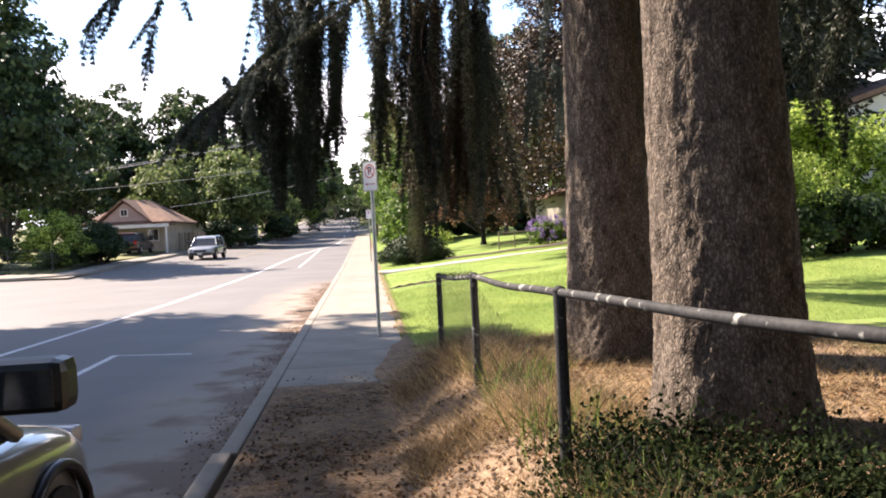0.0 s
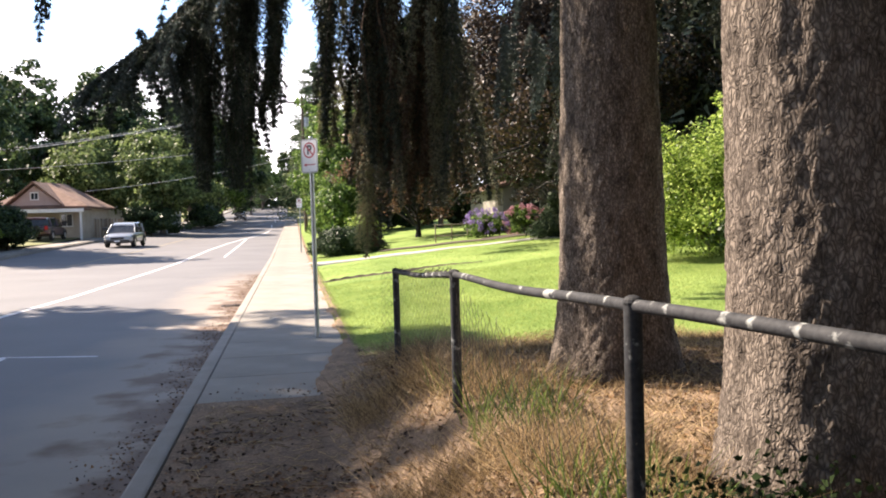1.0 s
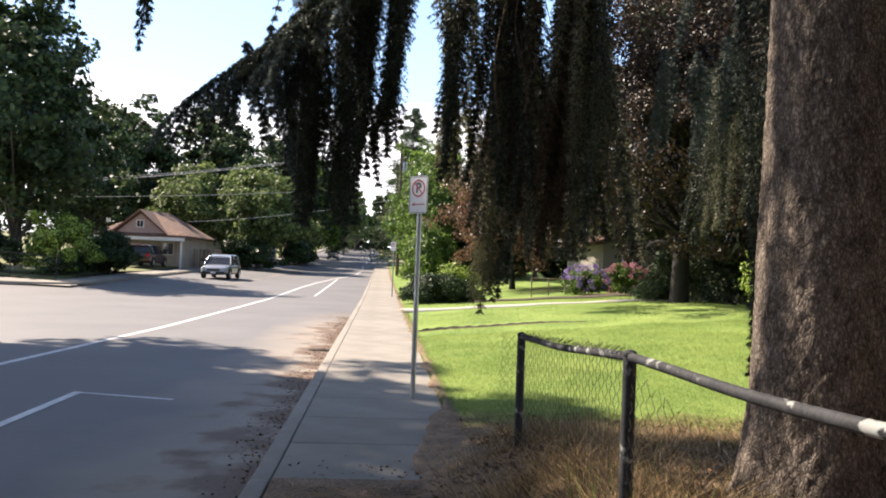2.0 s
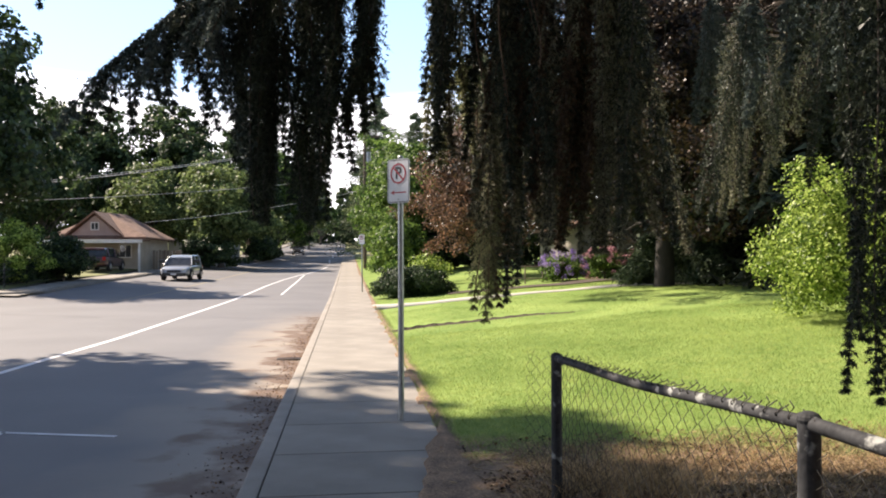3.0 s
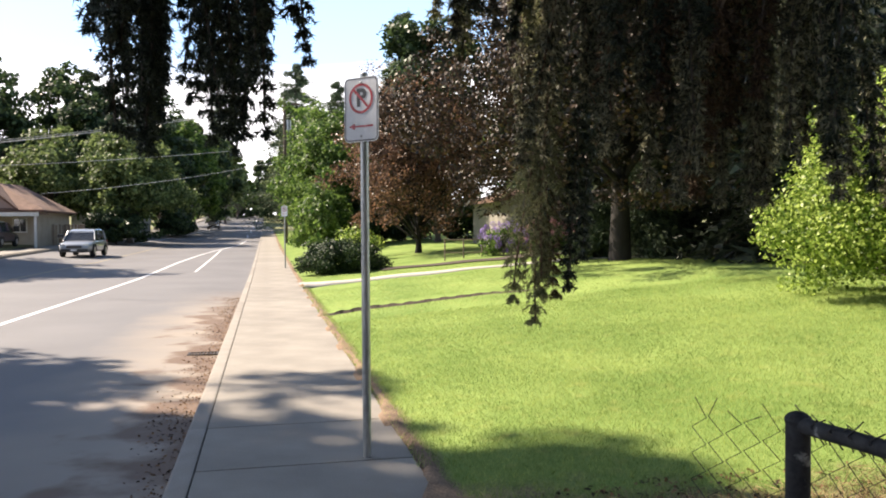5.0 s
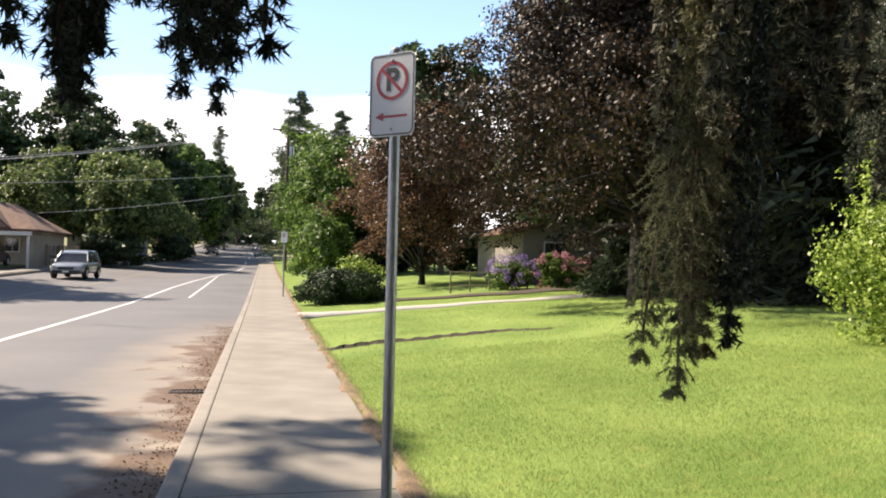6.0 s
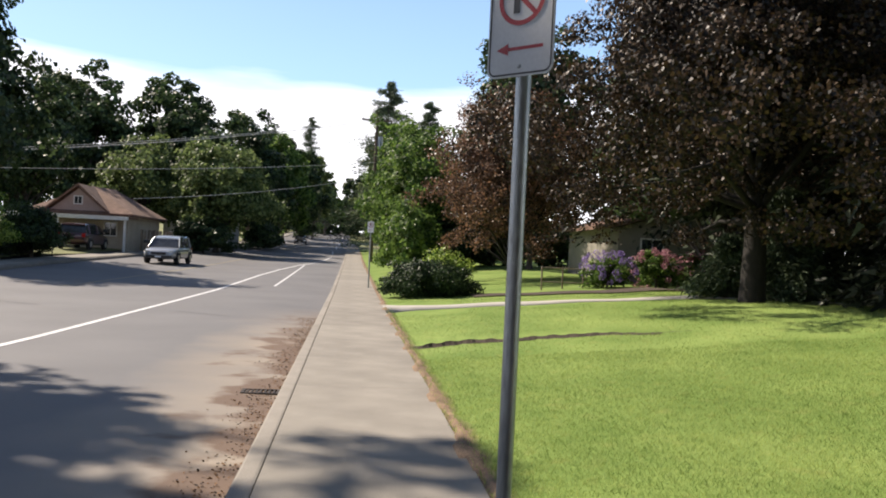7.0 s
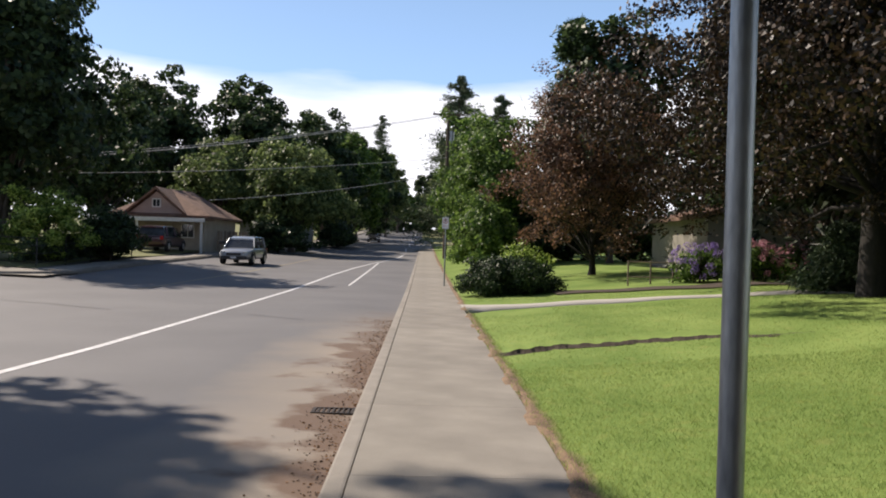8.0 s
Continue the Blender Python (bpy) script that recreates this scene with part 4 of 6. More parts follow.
def spruce(name, x, y, label, r_foot, r_top, height, boughs, seed, upper, lowest, mat="needle", skirts=0, away=0.0, arc=2.2, lean=0.0, over=0, low=3.9, over_arc=(1.55, 2.45), over_high=(6.8, 10.5)):
    """A big spruce: barked trunk, hanging lower boughs given one by one, and an upper crown of tiered limbs."""
    g = float(yard(x, y))
    s = thing("spruce_tree", label, "tree", Matrix.Translation((x, y, g)))
    off = np.array([x, y, g])
    trunk_me = bark_trunk("trunk", 6.2, r_foot, r_top, seed)
    trunk_me.transform(Matrix.Shear("XY", 4, (lean, 0.0)))
    part("trunk", trunk_me, "bark", s, "deeply furrowed grey-brown bark")
    for b in boughs:
        wood, sets = drooping_bough(**b)
        limb = part("limb", tubes("limb", [(np.asarray(p) - off, rad, sd) for p, rad, sd in wood]), "twig" if b.get("bare") else "thin_bark", s, "thin drooping brown branches")
        for m, (foot, tip, w) in sets.items():
            part("needles", blades("needles", foot - off, tip - off, w), m, limb, "hanging needle tails")
    # the crown above, seen only from below and by its shadow
    r = np.random.default_rng(int(seed) + 50)
    wood, feet, tips = [], [], []
    for k in range(upper):
        h = r.uniform(lowest, height)
        reach = (4.0 * (1 - h / (height + 2)) + 0.7) * r.uniform(0.7, 1.1)
        a = r.uniform(0, 2 * math.pi)
        w = np.linspace(0, 1, 8)
        line = np.column_stack([np.cos(a) * reach * w, np.sin(a) * reach * w, h - 0.25 * reach * w - 0.5 * reach * w * w * 0.5])
        wood.append((line, np.linspace(0.05, 0.01, 8), 5))
        m = int(110 * reach)
        u = r.uniform(0.15, 1, m)
        p = np.column_stack([np.interp(u, w, line[:, c]) for c in range(3)])
        p += r.normal(0, 0.16, (m, 3)) * [1, 1, 0.4]
        way = unit(np.column_stack([np.full(m, np.cos(a)), np.full(m, np.sin(a)), np.full(m, -1.1)]) + r.normal(0, 0.6, (m, 3)))
        feet.append(p)
        tips.append(p + way * r.uniform(0.14, 0.34, (m, 1)))
    # dense sheltered limbs low on the side away from the street
    sw, sf, st = [], [], []
    for k in range(skirts):
        h = r.uniform(low, 9.5)
        a = away + r.uniform(-arc, arc)
        reach = r.uniform(2.2, 4.4)
        w = np.linspace(0, 1, 8)
        line = np.column_stack([np.cos(a) * reach * w, np.sin(a) * reach * w, h + 0.1 * w - 0.32 * reach * w * w])
        sw.append((line, np.linspace(0.04, 0.008, 8), 5))
        m = int(420 * reach)
        u = r.uniform(0.12, 1, m)
        p = np.column_stack([np.interp(u, w, line[:, c]) for c in range(3)])
        p += r.normal(0, 0.2, (m, 3)) * [1, 1, 0.2]
        p[:, 2] -= np.abs(r.normal(0, 0.22, m))
        way = unit(np.array([np.cos(a) * 0.5, np.sin(a) * 0.5, -1.0]) + r.normal(0, 0.55, (m, 3)))
        sf.append(p)
        st.append(p + way * r.uniform(0.08, 0.2, (m, 1)))
    # unseen high limbs over the walk, added to shade the trunks and soil
    for k in range(over):
        h = r.uniform(*over_high)
        a = r.uniform(*over_arc)
        reach = r.uniform(3.0, 5.4)
        w = np.linspace(0, 1, 8)
        line = np.column_stack([np.cos(a) * reach * w, np.sin(a) * reach * w, h - 0.24 * reach * w])
        sw.append((line, np.linspace(0.04, 0.008, 8), 5))
        m = int(300 * reach)
        u = r.uniform(0.1, 1, m)
        p = np.column_stack([np.interp(u, w, line[:, c]) for c in range(3)]) + r.normal(0, 0.22, (m, 3)) * [1, 1, 0.3]
        sf.append(p)
        st.append(p + unit(np.array([np.cos(a), np.sin(a), -0.8]) + r.normal(0, 0.55, (m, 3))) * r.uniform(0.12, 0.28, (m, 1)))
    low = part("low_crown", blades("low_crown", np.concatenate(sf), np.concatenate(st), 0.026), mat, s, "dark sheltered needle limbs with unseen high limbs added for shade")
    tagged(part("limb", tubes("limb", sw), "thin_bark", low), kind="stuff")
    wood.append(([(lean * 5.6, 0, 5.6), (lean * 5.9, 0, height)], [r_top, 0.04], 14))
    crown = part("crown", blades("crown", np.concatenate(feet), np.concatenate(tips), 0.06), mat, s, "dense dark needle crown")
    tagged(part("limb", tubes("limb", wood), "thin_bark", crown), kind="stuff")
    return s


near_boughs = [
    dict(root=(1.9, 5.6, 4.9), tip=(3.1, 9.0, 4.0), seed=31, tails=spread_tails(31, 7, 2.5, 3.3, 8.0, 9.2, 4.1, lambda x: 2.7)),
    dict(root=(2.0, 5.2, 5.0), tip=(4.6, 6.8, 3.6), seed=32, tails=spread_tails(32, 9, 3.0, 4.8, 6.2, 7.2, 3.9, lambda x: 2.2, ragged=0.4)),
    dict(root=(2.0, 5.2, 4.6), tip=(4.1, 8.2, 3.4), seed=33, tails=spread_tails(33, 8, 3.0, 4.3, 7.2, 8.4, 3.7, lambda x: 2.1, ragged=0.4)),
]
far_boughs = [
    # over the kerb: a dark hanging mass, longest over the gutter
    dict(root=(1.9, 8.6, 7.8), tip=(-1.0, 11.4, 4.4), seed=11, tails=spread_tails(11, 30, -1.05, -0.48, 10.6, 11.7, 4.5, lambda x: 1.97, girth=(0.10, 0.16), ragged=0.4), width=0.0056, needles=30),
    dict(root=(1.9, 8.6, 6.2), tip=(-0.2, 10.9, 4.4), seed=12, tails=spread_tails(12, 16, -0.55, -0.2, 10.5, 11.4, 4.4, lambda x: 2.35 + 1.0 * (x + 0.5), girth=(0.08, 0.14))),
    dict(root=(1.9, 8.4, 7.6), tip=(-1.5, 11.3, 3.4), seed=13, mats=("needle", "blue_needle", "needle"), tails=spread_tails(13, 16, -1.5, -0.95, 10.9, 11.5, 3.5, lambda x: 2.15 - 0.9 * (x + 1.0), girth=(0.08, 0.13))),
    # sprays reaching out over the street
    dict(root=(1.9, 8.4, 4.7), tip=(-2.15, 11.1, 2.98), arch=1.3, seed=14, mats=("needle", "blue_needle"), sprays=30),
    dict(root=(1.7, 8.6, 5.2), tip=(-1.75, 11.2, 3.2), arch=1.5, seed=34, mats=("needle", "blue_needle"), sprays=24),
    dict(root=(1.9, 8.4, 6.9), arch=1.6, tip=(-3.2, 11.1, 4.2), seed=22, mats=("needle", "blue_needle"), sprays=18),
    dict(root=(1.9, 8.4, 8.0), tip=(-2.5, 11.0, 3.75), seed=27, sprays=16),
    # between kerb and lawn: olive tails, then the dark mass that slopes away from the street
    dict(root=(2.0, 8.6, 6.0), tip=(0.2, 11.0, 4.5), seed=15, mats=("fresh_needle", "olive_needle", "needle"), tails=spread_tails(15, 14, 0.16, 0.52, 10.7, 11.4, 4.5, lambda x: 2.42, girth=(0.08, 0.13), ragged=0.35)),
    dict(root=(2.0, 8.6, 6.0), tip=(0.75, 11.4, 4.4), seed=16, mats=("olive_needle", "needle", "olive_needle", "dead_needle"), bare=9, tails=spread_tails(16, 16, 0.52, 0.95, 10.5, 11.3, 4.4, lambda x: 1.95, girth=(0.09, 0.14))),
    dict(root=(2.1, 8.6, 6.0), tip=(1.3, 11.4, 4.4), seed=17, mats=("olive_needle", "needle", "olive_needle", "dead_needle"), tails=spread_tails(17, 24, 0.88, 1.5, 10.3, 11.05, 4.4, lambda x: 1.74, girth=(0.11, 0.17), ragged=0.25)),
    dict(root=(2.1, 8.6, 5.6), tip=(1.6, 11.1, 4.2), seed=28, mats=("olive_needle", "needle"), tails=[((1.32 + 0.05 * k, 10.6 + 0.03 * k, 4.2), (1.56 + 0.11 * k, 10.65 + 0.03 * k, 1.98 - 0.06 * k), 0.12, 0.6) for k in range(5)]),
    # the lone sunlit tail with its bare stem, sunlight also put into its pale needles
    dict(root=(1.9, 8.8, 5.2), tip=(0.72, 11.35, 3.4), seed=18, mats=("fresh_needle", "fresh_needle", "fresh_needle", "dead_needle"), bare=1, fall=(0.6, 0.8), nlen=0.017, width=0.0034, needles=50, sprigs=11,
         tails=[((0.70, 11.36, 2.75), (0.70, 11.42, 1.20), 0.17, 0.72), ((0.72, 11.4, 2.6), (0.60, 11.4, 1.3), 0.12, 0.7), ((0.71, 11.34, 2.65), (0.70, 11.3, 1.34), 0.12, 0.66), ((0.72, 11.45, 2.5), (0.78, 11.44, 1.32), 0.13, 0.7)]),
    dict(root=(2.0, 8.8, 5.2), tip=(0.9, 11.3, 3.6), seed=29, tails=[((0.86, 11.3, 3.6), (0.85, 11.36, 1.36), 0.12, 0.6), ((0.95, 11.4, 3.6), (0.93, 11.44, 1.5), 0.11, 0.6), ((0.80, 11.5, 3.6), (0.78, 11.52, 1.42), 0.10, 0.6)]),
    # sunlit blue-green sprays beside the trunk
    dict(root=(2.2, 8.5, 4.6), tip=(2.2, 10.8, 3.15), seed=19, mats=("blue_needle",), sprigs=7,
         tails=[((2.02 + 0.07 * k, 10.35 + 0.1 * (k % 4), 3.5 - 0.04 * (k % 4)), (1.96 + 0.08 * k, 10.4 + 0.1 * (k % 4), 2.62 + 0.11 * (k % 5)), 0.075, 0.45) for k in range(8)]),
    dict(root=(2.3, 8.6, 4.8), tip=(2.7, 10.6, 3.4), seed=24, mats=("blue_needle", "needle"), sprigs=7,
         tails=[((2.5 + 0.09 * k, 10.2 + 0.1 * (k % 4), 3.6), (2.5 + 0.1 * k, 10.3 + 0.1 * (k % 4), 2.85 + 0.12 * (k % 4)), 0.08, 0.45) for k in range(6)]),
    # a long tail close behind the fence, and a far limb low over the lawn's edge
    dict(root=(2.2, 8.3, 4.6), tip=(2.4, 9.3, 4.2), seed=26, tails=spread_tails(26, 6, 2.25, 2.6, 9.1, 9.5, 4.2, lambda x: 0.9, ragged=0.5)),
    dict(root=(2.3, 8.3, 6.4), tip=(5.2, 14.6, 4.4), seed=20, mats=("needle", "olive_needle"), needles=22, nlen=0.032, width=0.008, tails=spread_tails(20, 20, 4.0, 5.4, 13.8, 15.4, 4.5, lambda x: 2.1 + 0.5 * (x - 4.1), girth=(0.15, 0.24), ragged=0.8)),
]
spruce("spruce_tree", 1.97, 5.35, "huge old spruce trunk with furrowed sunlit bark behind the fence", 0.40, 0.27, 19, near_boughs, 2.0, 40, 9.5, skirts=72, away=-0.45, arc=1.75, lean=-0.03, low=3.3, over=46, over_arc=(3.35, 5.0), over_high=(5.6, 9.5))
spruce("spruce_tree", 2.14, 8.0, "second old spruce with long boughs hanging over the pavement", 0.39, 0.27, 21, far_boughs, 5.0, 60, 9.0, skirts=46, away=-0.5, arc=1.15, over=26)


# ---------------------------------------------------------------- broadleaf trees and shrubs
def crown_points(n, centre, radii, seed, clump=0.5, clumps=None, shell=0.55, skirt=0.45):
    """Leaf places gathered in clumps over a lumpy crown; also the way out of the crown."""
    r = np.random.default_rng(seed)
    clumps = clumps or max(20, n // 90)
    d = unit(r.normal(size=(clumps, 3)))
    lump = 0.82 + 0.22 * np.sin(2.3 * d[:, 0] * 3 + seed) * np.cos(2.9 * d[:, 1] * 2 + seed) + 0.14 * np.sin(5 * d[:, 2] + 4 * d[:, 0])
    depth = r.uniform(shell ** 2, 1, clumps) ** 0.5
    c = d * (lump * depth)[:, None] * radii
    c[:, :2] *= (1 + skirt * np.clip(-d[:, 2:3], 0, 1))
    pick = r.integers(0, clumps, n)
    p = c[pick] + unit(r.normal(size=(n, 3))) * (clump * r.uniform(0.1, 1, (n, 1)) ** 0.5) * [1, 1, 0.7]
    return p + centre, d[pick], c + centre


def broadleaf(name, x, y, z, label, height, radii, leaf, count, mat, seed, trunk=0.16, low=None, bark="thin_bark", shape="diamond", clump=0.55, category="tree", group="", shell=0.5, skirt=0.45, fork=0.25, clumps=None):
    """A tapered trunk with limbs that reach into a crown of many leaves."""
    tr = thing(name, label, category, Matrix.Translation((x, y, z)), group=group)
    radii = np.array(radii, float)
    centre = np.array([0, 0, height - radii[2]])
    p, out, cl = crown_points(count, centre, radii, seed, clump, clumps=clumps, shell=shell, skirt=skirt)
    keep = p[:, 2] > (0.12 if low is None else low)
    crown = part("crown", leaves("crown", p[keep], leaf, out[keep], shape), mat, tr)
    r = np.random.default_rng(seed + 1)
    split = max(fork, (height - 2 * radii[2]) * 0.9)
    part("trunk", tubes("trunk", [([(0, 0, -0.2), (0, 0, 0.05), (0.02, 0.01, split * 0.6), (0, 0, split), (0.05, 0, height * 0.8)], [trunk * 1.5, trunk * 1.2, trunk, trunk * 0.9, trunk * 0.2], 12)]), bark, tr)
    wood = []
    for c in cl[r.permutation(len(cl))[:min(len(cl), 26)]]:
        a = np.array([0, 0, split + r.uniform(0, 0.3) * (c[2] - split) if c[2] > split else split * 0.9])
        m = (a + c) / 2 + [0, 0, 0.12 * np.linalg.norm(c - a)]
        wood.append((np.array([a, (a + m) / 2, m, (m + c) / 2, c]), np.linspace(trunk * 0.4, 0.012, 5), 6))
    tagged(part("limb", tubes("limb", wood), bark, tr), kind="stuff")
    return tr


def conifer(x, y, z, label, height, reach, count, mat, seed, base=1.5, width=0.09, droop=0.35, stroke=0.4, group="", shape=0.8):
    """A far conifer: straight trunk, tiered limbs, needle tufts with gaps."""
    tr = thing("conifer_tree", label, "tree", Matrix.Translation((x, y, z)), group=group)
    r = np.random.default_rng(seed)
    part("trunk", tubes("trunk", [([(0, 0, -0.2), (0, 0, height * 0.5), (0, 0, height)], [0.012 * height + 0.05, 0.008 * height, 0.02], 10)]), "thin_bark", tr)
    tiers = int(height * 5.5)
    wood, feet, tips = [], [], []
    per = max(8, count // tiers)
    for k in range(tiers):
        h = base + (height - base) * (k + r.uniform(0, 1)) / tiers
        ln = reach * (1 - (h - base) / (height - base)) ** shape * r.uniform(0.35, 1.2) + 0.15
        a = r.uniform(0, 2 * math.pi)
        e = np.array([math.cos(a) * ln, math.sin(a) * ln, -droop * ln])
        wood.append((np.array([(0, 0, h), e * 0.5 + (0, 0, h + 0.08 * ln), e + (0, 0, h)]), [0.05, 0.03, 0.012], 4))
        u = r.uniform(0.15, 1, per)[:, None]
        p = e * u + np.array([0, 0, h]) + r.normal(0, 0.15 * ln + 0.08, (per, 3)) * [1, 1, 0.6]
        way = unit(np.array([math.cos(a), math.sin(a), -droop]) + r.normal(0, 0.6, (per, 3)))
        feet.append(p)
        tips.append(p + way * stroke * r.uniform(0.5, 1.2, (per, 1)))
    crown = part("crown", blades("crown", np.concatenate(feet), np.concatenate(tips), width), mat, tr)
    tagged(part("limb", tubes("limb", wood), "thin_bark", crown), kind="stuff")
    return tr


Y = lambda x, y: float(yard(x, y))
S = lambda x, y: float(street(x, y))

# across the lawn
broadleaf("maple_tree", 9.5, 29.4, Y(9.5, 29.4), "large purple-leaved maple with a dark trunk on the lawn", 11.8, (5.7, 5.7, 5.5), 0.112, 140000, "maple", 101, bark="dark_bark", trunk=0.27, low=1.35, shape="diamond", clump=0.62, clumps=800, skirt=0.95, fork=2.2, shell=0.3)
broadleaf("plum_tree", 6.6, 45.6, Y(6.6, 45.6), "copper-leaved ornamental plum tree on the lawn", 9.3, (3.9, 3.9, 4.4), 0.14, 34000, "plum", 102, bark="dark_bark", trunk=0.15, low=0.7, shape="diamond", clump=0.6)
broadleaf("yew_bush", 2.1, 37.3, Y(2.1, 37.3) - 0.05, "spreading dark green yew bush beside the pavement", 1.32, (1.75, 1.6, 0.74), 0.085, 30000, "yew", 103, trunk=0.06, low=0.02, shape="diamond", clump=0.28, category="bush", shell=0.6)
broadleaf("lime_shrub", 8.4, 17.8, Y(8.4, 17.8) - 0.1, "tall sunlit lime-green shrub at the edge of the lawn", 3.0, (1.9, 2.0, 1.55), 0.068, 40000, "lime", 104, trunk=0.06, low=0.05, shape="diamond", clump=0.34, category="bush", shell=0.55)
broadleaf("lime_shrub", 10.6, 18.8, Y(10.6, 18.8) - 0.1, "bright green shrub below the grey house", 4.0, (2.2, 1.8, 2.0), 0.11, 14000, "lime", 105, trunk=0.06, low=0.05, shape="oval", clump=0.36, category="bush")
broadleaf("dark_shrub", 9.6, 16.4, Y(9.6, 16.4) - 0.1, "low dark green shrub before the bright hedge", 1.5, (2.0, 1.0, 0.85), 0.10, 8000, "dark_green", 106, trunk=0.05, low=0.05, shape="oval", clump=0.3, category="bush")
conifer(11.4, 31.6, Y(11.4, 31.6), "small drooping spruce beside the maple trunk", 3.2, 1.9, 26000, "pine", 107, base=0.05, width=0.045, stroke=0.24, droop=0.6)
conifer(9.75, 31.3, Y(9.75, 31.3), "low weeping conifer shrub by the garden path", 1.8, 1.0, 16000, "pine", 108, base=0.05, width=0.045, stroke=0.2, droop=0.6)
for x, y, h, rch, sd in ((13.6, 35.5, 19, 4.4, 111), (16.4, 30.0, 19, 4.8, 112), (13.6, 26.2, 17, 3.9, 116), (14.5, 47.0, 21, 4.8, 113), (20.5, 37.0, 22, 5.0, 114), (23.5, 44.0, 24, 5.4, 115)):
    conifer(x, y, Y(x, y), "tall dark spruce behind the lawn", h, rch, 22000, "needle", sd, base=0.4, width=0.15, stroke=0.6, droop=0.45, group="spruces behind the lawn")
for x, y, h, rd, sd in ((12.4, 37.5, 15, (4.6, 3.6, 7.4), 191), (17.5, 33.5, 16, (4.8, 4.0, 7.8), 192), (17.0, 41.0, 17, (5, 4, 8.4), 193), (9.8, 56.0, 15, (4.4, 4, 7.4), 194)):
    broadleaf("garden_tree", x, y, Y(x, y), "dense dark tree behind the maple", h, rd, 0.4, 13000, "dark_green", sd, trunk=0.2, low=2.6, clump=0.9, group="dark trees behind the maple")
# along the street
for x, y, h, rd, lf, n, mt, sd, nm, lb in (
        (4.0, 62, 10.0, (3.3, 4.5, 4.7), 0.24, 20000, "green", 121, "roadside_tree", "leafy green roadside tree beside the pavement"),
        (3.6, 74, 12.5, (3.6, 5.0, 6.0), 0.28, 18000, "green", 122, "roadside_tree", "leafy green roadside tree beside the pavement"),
        (4.2, 90, 14.0, (4.0, 6.0, 6.8), 0.34, 16000, "green", 123, "roadside_tree", "tall green roadside tree further up the street"),
        (3.8, 112, 16.0, (4.2, 7.0, 7.8), 0.42, 14000, "grey_green", 124, "roadside_tree", "tall green roadside tree further up the street"),
        (5.0, 200, 16.0, (5, 7, 7.6), 0.9, 6000, "grey_green", 128, "roadside_tree", "far green tree where the street ends"),
        (4.2, 140, 17.0, (4.4, 8.0, 8.4), 0.5, 12000, "dark_green", 126, "roadside_tree", "tall green roadside tree further up the street"),
        (10.5, 64, 11.0, (4.5, 4.5, 5.2), 0.28, 16000, "dark_green", 127, "roadside_tree", "dark leafy tree behind the plum"),
        (3.4, 44, 1.45, (0.7, 0.7, 0.6), 0.11, 2600, "lime", 125, "roadside_bush", "bright green bush behind the yew")):
    broadleaf(nm, x, y, Y(x, y), lb, h, rd, lf * 1.1, int(n * 0.75), mt, sd, trunk=0.16, low=0.2, clump=0.75, shape="oval" if lf < 0.2 else "diamond", category="tree" if h > 4 else "bush", group="trees beside the pavement")
for x, y, h, rd, sd in ((2.9, 57, 4.6, (1.6, 4.0, 2.4), 211), (2.7, 67, 6.0, (1.7, 4.5, 3.1), 212), (2.6, 79, 7.0, (1.7, 6.0, 3.6), 213), (2.7, 95, 8.5, (1.8, 8.0, 4.4), 214)):
    broadleaf("roadside_bush", x, y, Y(x, y), "dense green shrubs crowding the pavement edge", h, rd, 0.24, 9000, "green", sd, trunk=0.08, low=0.1, clump=0.6, category="bush", group="trees beside the pavement")
for x, y, h, rch, sd in ((3.0, 104, 20, 5.4, 131), (9.6, 122, 20.5, 5.0, 132), (15.0, 96, 24, 6.0, 133), (10.9, 74, 18.5, 4.6, 134), (-11.0, 196, 30, 6.5, 135)):
    conifer(x, y, Y(x, min(y, 119)), "tall pine rising above the roadside trees", h, rch, 22000, "pine", sd, base=1.2, width=0.10, stroke=0.5, droop=0.05, group="pines along the street", shape=0.6)
